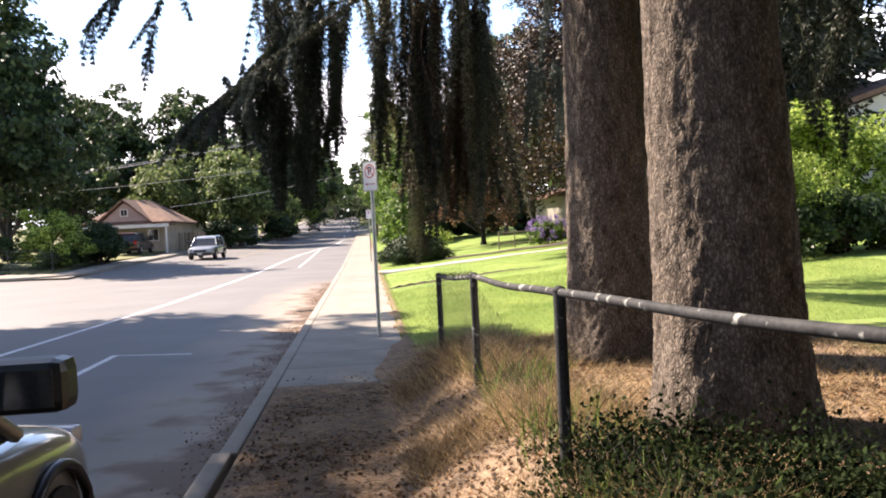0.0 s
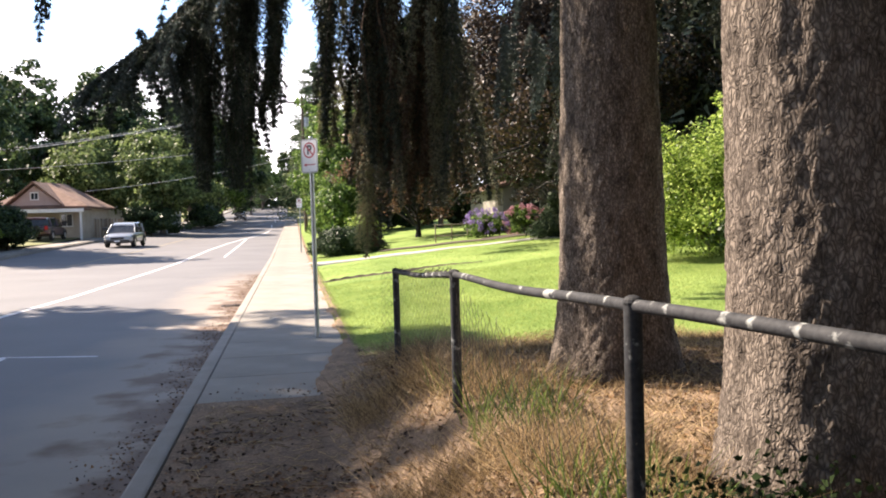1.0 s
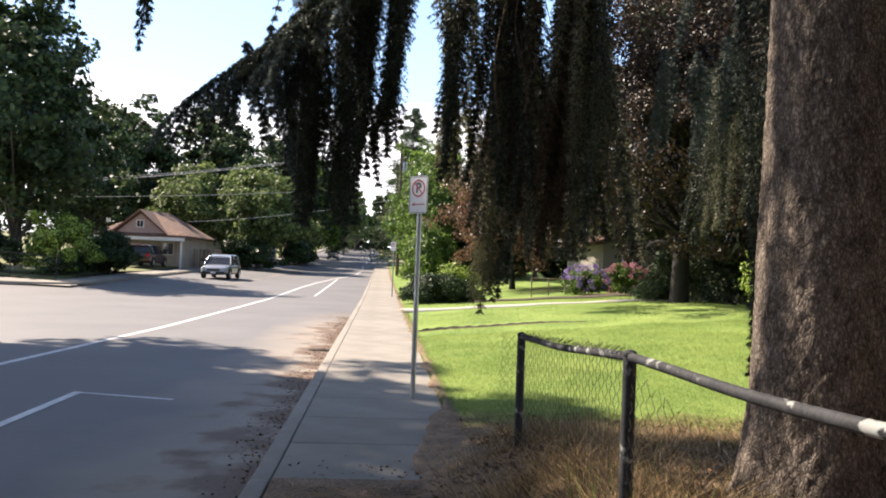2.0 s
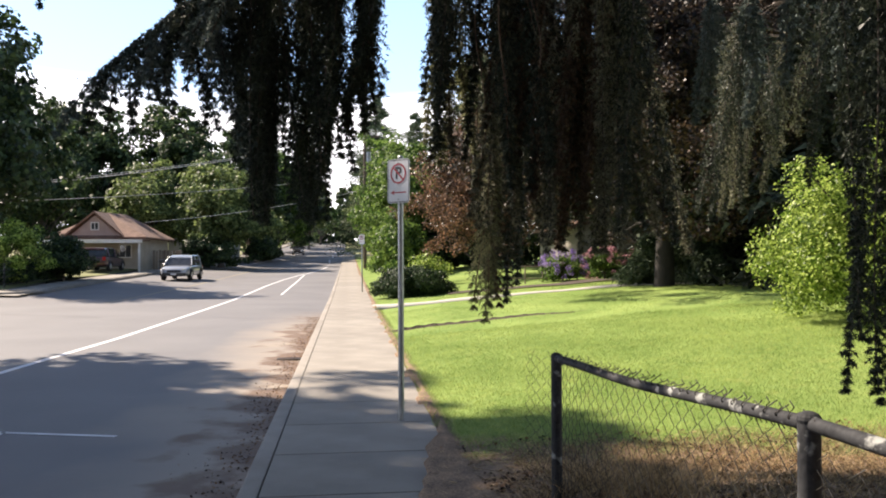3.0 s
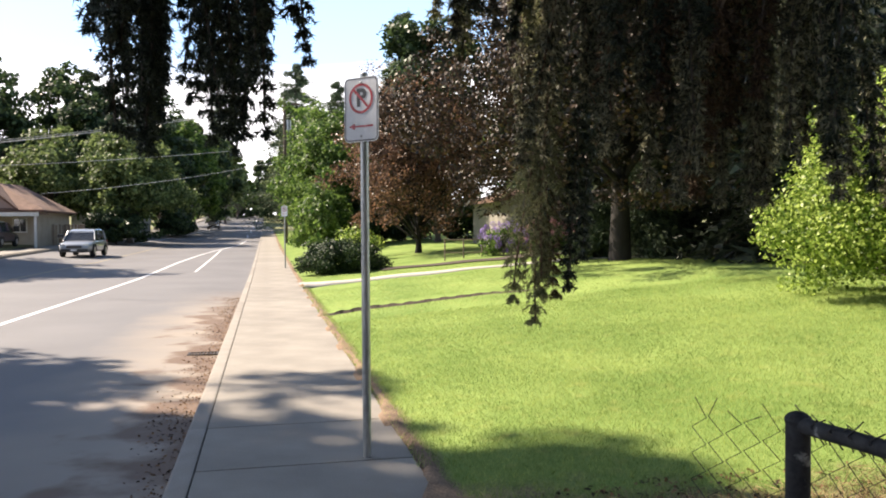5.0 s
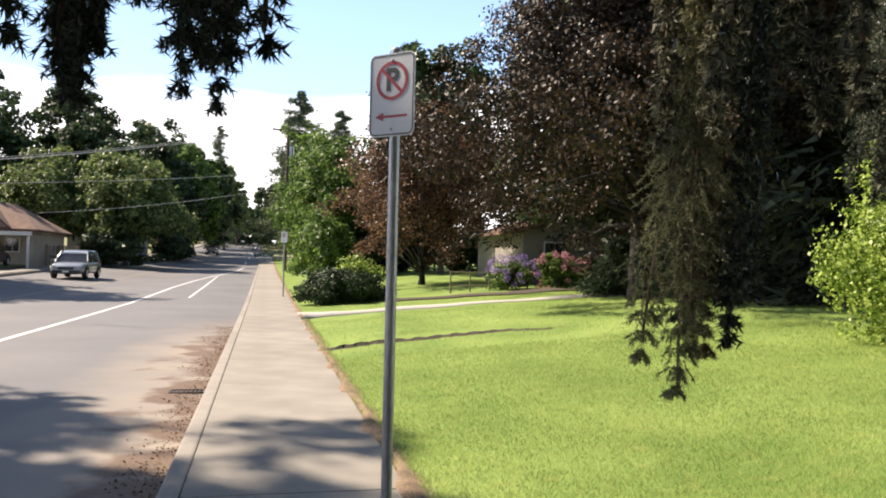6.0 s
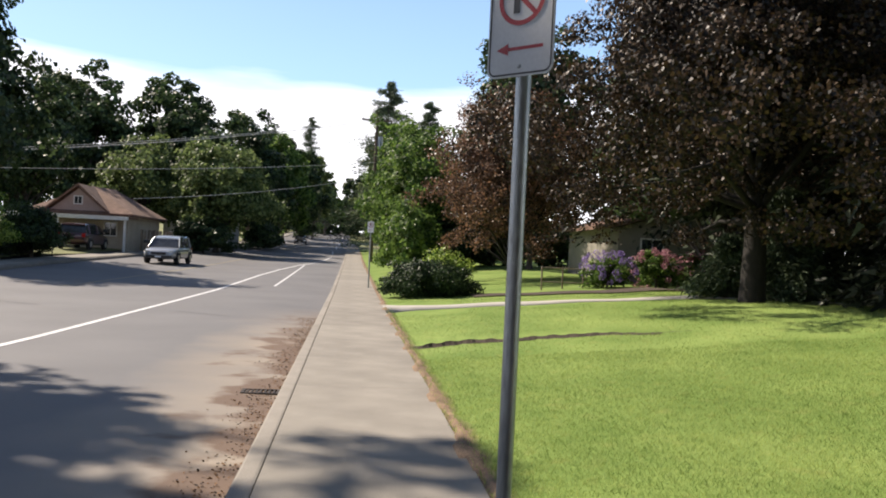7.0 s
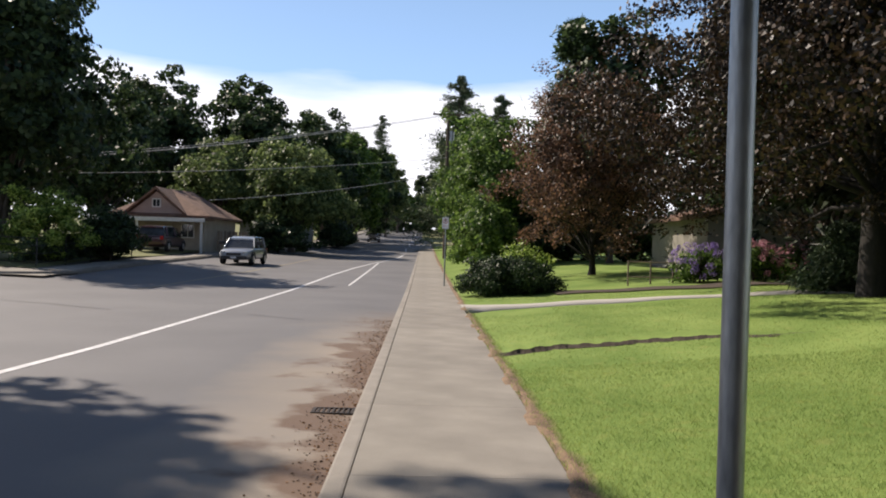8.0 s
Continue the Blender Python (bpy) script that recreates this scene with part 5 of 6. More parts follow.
# across the street
for x, y, h, rd, lf, n, mt, sd, lb in (
        (-22.2, 53, 18.5, (5.2, 6.0, 9.0), 0.36, 32000, "dark_green", 141, "massive dark green tree at the street corner"),
        (-12.3, 82, 10.8, (4.9, 5.0, 5.2), 0.32, 24000, "grey_green", 142, "rounded grey-green tree beside the house"),
        (-19.5, 84, 10.5, (4.6, 4.6, 5.0), 0.32, 16000, "grey_green", 143, "rounded grey-green tree behind the house"),
        (-30.0, 98, 20.0, (6.5, 6, 10.0), 0.5, 20000, "dark_green", 144, "tall dark tree behind the house"),
        (-21.0, 104, 20.5, (6.0, 6, 10.0), 0.5, 20000, "dark_green", 145, "tall dark tree behind the house"),
        (-13.0, 112, 17.5, (4.6, 6, 8.6), 0.45, 18000, "dark_green", 146, "dark roadside tree across the street"),
        (-12.0, 132, 18.5, (4.6, 7, 9.0), 0.5, 15000, "green", 147, "green roadside tree across the street"),
        (-13.0, 156, 20.0, (5, 8, 9.8), 0.6, 13000, "dark_green", 148, "far roadside tree across the street"),
        (-12.5, 186, 21.0, (6, 8, 10.0), 0.7, 11000, "dark_green", 150, "far roadside tree across the street"),
        (-27.5, 78, 15.0, (5, 5, 7.5), 0.42, 14000, "dark_green", 155, "dark tree behind the corner hedge"),
        (-17.0, 97, 16.5, (6.5, 5, 8.2), 0.45, 18000, "dark_green", 162, "dark tree rising behind the grey-green trees"),
        (-27.0, 92, 18.0, (6.5, 5, 9.0), 0.45, 16000, "dark_green", 163, "dark tree rising behind the grey-green trees"),
        (-10.8, 121, 16.5, (4.6, 7, 8.2), 0.5, 14000, "green", 164, "green roadside tree across the street"),
        (-9.6, 146, 18.0, (4.6, 8, 9.0), 0.6, 13000, "dark_green", 165, "far roadside tree across the street"),
        (-8.6, 174, 18.5, (4.8, 8, 9.2), 0.7, 11000, "grey_green", 166, "far roadside tree across the street"),
        (-15.5, 124, 19.5, (5, 6, 9.5), 0.5, 12000, "dark_green", 156, "tall dark tree behind the roadside row"),
        (-7.5, 212, 15.0, (5, 6, 7.2), 0.9, 6000, "green", 157, "far tree where the street ends"),
        (0.5, 236, 17.0, (7, 6, 8.2), 1.0, 6000, "dark_green", 158, "far tree where the street ends"),
        (-40.0, 84, 20.0, (7, 7, 10.0), 0.5, 16000, "dark_green", 149, "tall dark tree beyond the corner")):
    broadleaf("roadside_tree", x, y, S(x, y), lb, h, rd, lf * 1.1, int(n * 0.75), mt, sd, trunk=0.28, low=0.8 if h > 12 else 0.5, clump=1.05, group="trees across the street")
for x, y, sd in ((5.4, 60, 195), (8.8, 62, 196), (12.6, 60, 197), (17.0, 58, 198), (22, 52, 199)):
    broadleaf("dark_hedge", x, y, Y(x, y) - 0.1, "dark hedge closing the far side of the lawn", 3.6, (2.6, 1.6, 1.9), 0.26, 7000, "dark_green", sd, trunk=0.06, low=0.05, clump=0.5, category="bush", group="hedge behind the lawn")
broadleaf("yellow_bush", -17.0, 46.5, S(-17, 46.5), "yellow-green garden bush behind a wire fence", 3.4, (1.9, 1.8, 1.7), 0.15, 10000, "lime", 151, trunk=0.06, low=0.1, clump=0.4, category="bush")
broadleaf("dark_hedge", -20.8, 45.6, S(-20.8, 45.6), "dark garden hedge behind a wire fence", 2.8, (2.6, 1.6, 1.5), 0.16, 12000, "dark_green", 152, trunk=0.06, low=0.1, clump=0.4, category="bush")
broadleaf("dark_hedge", -15.9, 51.0, S(-15.9, 51.0), "dark overgrown bush beside the driveway", 2.7, (1.2, 2.4, 1.4), 0.16, 11000, "dark_green", 153, trunk=0.06, low=0.1, clump=0.4, category="bush")
broadleaf("dark_hedge", -16.9, 48.6, S(-16.9, 48.6), "low dark hedge along the far pavement", 1.3, (0.8, 4.6, 0.75), 0.14, 9000, "dark_green", 170, trunk=0.05, low=0.05, clump=0.35, category="bush")
broadleaf("dark_hedge", -12.6, 77.5, S(-12.6, 77.5), "dark bushes at the foot of the roadside trees", 3.0, (3.6, 1.5, 1.7), 0.24, 8000, "dark_green", 159, trunk=0.06, low=0.1, clump=0.5, category="bush")
broadleaf("dark_hedge", -10.6, 104, S(-10.6, 104), "dark bushes along the far pavement", 3.4, (1.6, 9.0, 1.9), 0.34, 9000, "dark_green", 160, trunk=0.06, low=0.1, clump=0.7, category="bush")
broadleaf("dark_hedge", -4.0, 222, S(-4.0, 222) - 0.2, "dark bushes where the street bends out of sight", 7.5, (15, 3, 4.2), 0.8, 7000, "dark_green", 168, trunk=0.1, low=0.05, clump=1.2, category="bush")
broadleaf("dark_hedge", -25.5, 47.0, S(-25.5, 47.0), "dark overgrown hedge at the street corner", 3.4, (3.0, 2.0, 1.8), 0.18, 11000, "dark_green", 154, trunk=0.06, low=0.1, clump=0.45, category="bush")
# unseen trees added round the start of the walk to block sky light from it
for x, y, h, rch, sd in ((2.9, -0.5, 17, 2.5, 181), (4.9, 2.4, 16, 2.3, 182), (0.6, -5.6, 18, 3.4, 183), (7.2, 3.0, 17, 3.0, 184), (-5.5, -12, 18, 4.0, 185)):
    conifer(x, y, Y(x, y) if x > 0 else -0.15, "unseen dark spruce added to block sky light", h, rch, 12000, "needle", sd, base=0.7, width=0.13, stroke=0.5, droop=0.45, group="row of spruces along the fence")
for x, y, h, rd, sd in ((5.6, 0.2, 15, (3.6, 3.6, 6.2), 171), (3.2, -7.5, 17, (4.5, 4.5, 7.0), 172), (9.5, 5.5, 13, (3.2, 3.2, 5.6), 173), (-3.5, -17, 16, (6, 5, 7), 174), (13, -4, 18, (6, 6, 8), 175), (-17, 3, 17, (5.5, 5.5, 8.2), 176), (-16, -10, 17, (6, 6, 8.2), 177), (-10, -22, 18, (6, 6, 8.6), 178), (6, -16, 18, (6, 6, 8.6), 179)):
    broadleaf("garden_tree", x, y, Y(x, max(y, -11)), "unseen dark garden tree added to block sky light", h, rd, 0.5, 11000, "dark_green", sd, trunk=0.25, low=0.8, clump=0.9, group="trees round the start of the walk")
# the large tree beyond the corner that shades the near street
broadleaf("street_tree", -17.5, 21.4, S(-17.5, 21.4) - 0.1, "big leafy street tree shading the near roadway", 21.7, (5.0, 7.6, 6.5), 0.46, 25000, "green", 161, trunk=0.4, low=4, clump=1.1, shell=0.2)
# two more trees, out of view, added only to cast shade on lawn and soil
broadleaf("street_tree", -18.0, 26.2, S(-18, 26.2) - 0.1, "unseen street tree added to carry shade onto the lawn front", 23.0, (3.2, 4.2, 6.0), 0.44, 4300, "green", 169, trunk=0.35, low=4, clump=0.9, shell=0.4)
broadleaf("street_tree", -14.5, 11.0, S(-14.5, 11.0) - 0.1, "unseen street tree added to shade the soil round the first spruce", 23.0, (4.3, 4.3, 7.8), 0.46, 8500, "green", 167, trunk=0.35, low=4, clump=1.0, shell=0.3, skirt=0.0)
# woods that close the street
r = np.random.default_rng(3)
pts, outs = [], []
for k in range(72):
    a = r.uniform(-1.0, 1.0) if k > 30 else r.uniform(-0.22, 0.22)
    d = r.uniform(235, 300)
    c = np.array([d * math.sin(a) - 8, d * math.cos(a), 0])
    c[2] = float(rise(min(c[1], 230)))
    p, o, _ = crown_points(560, c + [0, 0, 7.5], np.array([6.0, 6.0, 9.5]) * r.uniform(0.8, 1.3), 300 + k, 1.6)
    pts.append(p)
    outs.append(o)
woods = part("backdrop_woods", leaves("woods", np.concatenate(pts), 1.8, np.concatenate(outs)), "dark_green")
tagged(woods, "distant dark wooded hillside closing the street", "woods", kind="stuff")


# ---------------------------------------------------------------- houses
def window(parent, x, z, w, h, y=0.0, at=Matrix.Identity(4)):
    """A framed window in a wall that faces local -y."""
    bm = bmesh.new()
    for a, b in (((-w / 2, 0), (w / 2, 0.07)), ((-w / 2, h - 0.07), (w / 2, h)), ((-w / 2, 0.07), (-w / 2 + 0.07, h - 0.07)), ((w / 2 - 0.07, 0.07), (w / 2, h - 0.07)), ((-0.02, 0.07), (0.02, h - 0.07))):
        box(bm, (x + a[0], y - 0.05, z + a[1]), (x + b[0], y + 0.03, z + b[1]), 0.006)
    f = part("window", bm, "trim_white", parent, at=at)
    bm = bmesh.new()
    box(bm, (x - w / 2 + 0.07, y - 0.02, z + 0.07), (x + w / 2 - 0.07, y - 0.008, z + h - 0.07))
    part("pane", bm, "glass", f)
    return f


def prism(bm, outline, y0, y1):
    """A slab with the given x-z outline between two y."""
    a = [bm.verts.new((x, y0, z)) for x, z in outline]
    b = [bm.verts.new((x, y1, z)) for x, z in outline]
    bm.faces.new(a)
    bm.faces.new(b[::-1])
    for k in range(len(a)):
        bm.faces.new((a[k], b[k], b[(k + 1) % len(a)], a[(k + 1) % len(a)]))
    bmesh.ops.recalc_face_normals(bm, faces=bm.faces)


def cottage():
    """The small gabled house across the street: hipped shingle roof, front gable, porch roof and cream walls."""
    x0, y0 = -18.9, 67.0
    h = thing("house", "small cream house with brown shingle roof and front gable", "house", Matrix.Translation((x0, y0, S(x0, y0))))
    bm = bmesh.new()
    prism(bm, [(-3.0, -0.4), (3.1, -0.4), (3.1, 2.4), (-3.0, 2.4)], 0, 9)
    part("wall", bm, "siding", h)
    bm = bmesh.new()
    v = [bm.verts.new(p) for p in ((-3.5, -0.5, 2.35), (3.6, -0.5, 2.35), (3.6, 9.4, 2.35), (-3.5, 9.4, 2.35), (-0.3, 3.2, 4.35), (0.4, 6.2, 4.35),
                                   (-3.5, -0.5, 2.22), (3.6, -0.5, 2.22), (3.6, 9.4, 2.22), (-3.5, 9.4, 2.22))]
    for f in ((0, 1, 4), (1, 2, 5, 4), (2, 3, 5), (3, 0, 4, 5), (9, 8, 7, 6), (6, 7, 1, 0), (7, 8, 2, 1), (8, 9, 3, 2), (9, 6, 0, 3)):
        bm.faces.new([v[k] for k in f])
    part("roof", bm, "roof", h, "brown shingle roof")
    bm = bmesh.new()
    prism(bm, [(-1.9, 2.45), (1.7, 2.45), (-0.1, 3.95)], -0.3, 2.6)
    g = part("gable", bm, "gable", h, "pinkish boarded front gable")
    bm = bmesh.new()
    prism(bm, [(-2.25, 2.3), (-0.1, 4.1), (1.95, 2.3), (1.95, 2.47), (-0.1, 4.27), (-2.25, 2.47)], -0.6, 2.8)
    part("gable_roof", bm, "roof", g)
    window(h, -0.1, 2.85, 0.6, 0.6, -0.31)
    bm = bmesh.new()
    prism(bm, [(-3.9, 2.02), (3.8, 2.02), (3.8, 2.12), (-3.9, 2.12)], -2.6, -0.02)
    part("porch_roof", bm, "roof", h, "low porch roof")
    bm = bmesh.new()
    box(bm, (-3.95, -2.72, 1.86), (3.85, -2.6, 2.11), 0.01)
    part("fascia", bm, "trim_white", h)
    for x in (-3.7, -0.6, 3.6):
        bm = bmesh.new()
        box(bm, (x - 0.07, -2.55, -0.4), (x + 0.07, -2.41, 2.0), 0.01)
        part("porch_post", bm, "trim_white", h)
    bm = bmesh.new()
    box(bm, (-2.3, -0.06, -0.1), (0.5, -0.01, 1.75), 0.01)
    for k in range(4):
        box(bm, (-2.25, -0.08, -0.05 + 0.45 * k), (0.45, -0.062, 0.36 + 0.45 * k), 0.01)
    part("garage_door", bm, "siding", h, "pale panelled garage door")
    window(h, 2.0, 0.8, 0.9, 1.0, -0.01)


def far_house(x0, y0, z0, w, d, hgt, label, wall, turn=0.0, windows=((-1.5, 0.9), (1.5, 0.9))):
    h = thing("house", label, "house", pose(x0, y0, z0, 0, 0, turn))
    bm = bmesh.new()
    prism(bm, [(-w / 2, -0.5), (w / 2, -0.5), (w / 2, hgt), (-w / 2, hgt)], 0, d)
    part("wall", bm, wall, h)
    bm = bmesh.new()
    prism(bm, [(0, hgt + 1.5), (-w / 2 - 0.5, hgt - 0.05), (-w / 2 - 0.5, hgt + 0.12), (0, hgt + 1.68), (w / 2 + 0.5, hgt + 0.12), (w / 2 + 0.5, hgt - 0.05)], -0.4, d + 0.4)
    part("roof", bm, "roof", h, "shingle roof")
    bm = bmesh.new()
    prism(bm, [(-w / 2, hgt), (w / 2, hgt), (0, hgt + 1.5)], 0.02, d - 0.02)
    part("gable", bm, wall, h)
    for x, z in windows:
        window(h, x, z, 1.1, 1.1, -0.01)
    return h


cottage()
far_house(-17.5, 100, S(-17.5, 100), 7, 8, 2.6, "pale house half hidden behind roadside trees", "white_wall")
far_house(15.9, 44.5, Y(15.9, 44.5), 9.5, 8, 2.3, "pale house behind the maple and flower bed", "grey_beige", windows=((-3.2, 0.8), (0.2, 0.8), (3.0, 0.8)))
far_house(19.6, 24.7, Y(19.6, 24.7), 9, 8, 4.0, "grey house with a metal roof beyond the spruces", "white_wall", 0, windows=((-2.5, 1.0), (1.0, 1.0), (3.2, 1.0)))

# board fence by the cottage, wire fence along the far pavement
bf = thing("board_fence", "weathered brown board fence beside the house", "fence", Matrix.Translation((-13.6, 70, S(-13.6, 70))))
bm = bmesh.new()
box(bm, (0, 0, -0.2), (0.17, 0.03, 1.55), 0.006)
bme = bpy.data.meshes.new("board")
bm.to_mesh(bme)
bm.free()
bme.materials.append(M["old_wood"])
for k in range(12):
    part("board", bme, "old_wood", bf, at=Matrix.Translation((-0.18 * k, 0.3 * math.sin(k), 0.03 * math.sin(3 * k))))
wf = thing("wire_fence", "low wire garden fence across the street", "fence", Matrix.Translation((-16.2, 44, S(-16.2, 44))))
o = np.array([-16.2, 44, S(-16.2, 44)])
for k in range(10):
    x, y = (-16.2 - 2.2 * k, 44.2) if k < 6 else (-16.2, 44.2 + 2.6 * (k - 5))
    z = S(x, y)
    part("post", tubes("post", [(np.array([(x, y, z - 0.2), (x, y, z + 1.15)]) - o, 0.03, 6)]), "fence_pipe", wf)
for zz in (0.15, 0.5, 0.82, 1.12):
    ln = [(-27.2, 44.2), (-21, 44.2), (-16.2, 44.2), (-16.2, 49), (-16.2, 54.6)]
    part("rail", tubes("rail", [(np.array([(x, y, S(x, y) + zz) for x, y in ln]) - o, 0.018, 5)]), "fence_pipe", wf)

# flower bed in front of the far house: hydrangeas and a low fence
for x, y, mt, lb, sd in ((8.45, 37.6, "violet", "hydrangea bush covered in violet flower heads", 201), (10.35, 37.9, "pink", "hydrangea bush covered in pink flower heads", 202), (12.1, 38.1, "pink", "hydrangea bush covered in pink flower heads", 203)):
    b = broadleaf("hydrangea", x, y, Y(x, y) - 0.05, lb, 1.35, (0.95, 0.8, 0.75), 0.10, 3800, "green", sd, trunk=0.04, low=0.05, shape="oval", clump=0.25, category="bush", group="hydrangeas by the house")
    r = np.random.default_rng(sd)
    head = unit(r.normal(size=(30, 3))) * 0.10
    head_me = leaves("flower_head", head, 0.075, unit(head), "diamond")
    for d in unit(r.normal(size=(46, 3)) + [0, -0.3, 0.6]):
        part("flower_head", head_me, mt, b, at=Matrix.Translation(Vector(d * [0.98, 0.85, 0.78] + [0, 0, 0.6])) @ Matrix.Rotation(d[0] * 6, 4, "Z"))
gf = thing("garden_fence", "low grey garden fence before the flower bed", "fence", Matrix.Translation((6.2, 38.0, Y(6.2, 38))))
for k in range(5):
    part("post", tubes("post", [([(0.75 * k, 0, -0.1), (0.75 * k, 0, 0.85)], 0.03, 8)]), "old_wood", gf)
for zz in (0.3, 0.8):
    part("rail", tubes("rail", [([(0, 0, zz), (3.0, 0, zz)], 0.025, 6)]), "old_wood", gf)

# ---------------------------------------------------------------- utility pole and wires
up = thing("utility_pole", "tall tarred wooden utility pole with a crossarm", "pole", Matrix.Translation((1.1, 78, Y(1.1, 78))))
part("pole", tubes("pole", [([(0, 0, -0.3), (0, 0, 6), (0, 0, 12.6)], [0.17, 0.14, 0.11], 12)]), "pole_wood", up)
bm = bmesh.new()
box(bm, (-1.3, -0.16, 11.9), (1.3, -0.05, 12.05), 0.01)
part("crossarm", bm, "pole_wood", up)
for x in (-1.2, -0.5, 0.5, 1.2):
    part("insulator", tubes("insulator", [([(x, -0.1, 12.05), (x, -0.1, 12.25)], 0.05, 8)]), "trim_white", up)
part("transformer", tubes("transformer", [([(0.32, 0, 9.6), (0.32, 0, 10.6)], 0.22, 12)]), "galv", up)


def wire(a, b, sag, label):
    s = np.linspace(0, 1, 24)[:, None]
    ln = np.array(a) + (np.array(b) - np.array(a)) * s
    ln[:, 2] -= sag * 4 * s[:, 0] * (1 - s[:, 0])
    ob = part("overhead_wire", tubes("wire", [(ln, 0.019, 5)]), "cable")
    return tagged(ob, label, "wire", group="overhead wires")


zp = Y(1.1, 78)
for dx, dz in ((-0.6, 0.0), (0.0, 0.12), (0.5, 0.3)):
    wire((1.1 + dx, 77.9, zp + 11.8 + dz), (-26.0 + dx, 63.2, 6.3 + dz), 0.4, "thin overhead power line across the street")
wire((1.1, 77.9, zp + 8.4), (-24.0, 64.3, 5.7), 0.3, "thin overhead cable across the street")
wire((1.1, 77.9, zp + 7.2), (-15.4, 66.6, S(-15.4, 66.6) + 3.6), 0.35, "service cable running to the cottage roof")



# ---------------------------------------------------------------- cars
def lofted(bm, sections):
    """Skin a row of rings (lists of places) and close the ends."""
    rings = [[bm.verts.new(p) for p in s] for s in sections]
    n = len(rings[0])
    for a, b in zip(rings, rings[1:]):
        for k in range(n):
            bm.faces.new((a[k], a[(k + 1) % n], b[(k + 1) % n], b[k]))
    bm.faces.new(rings[0][::-1])
    bm.faces.new(rings[-1])
    bmesh.ops.recalc_face_normals(bm, faces=bm.faces)


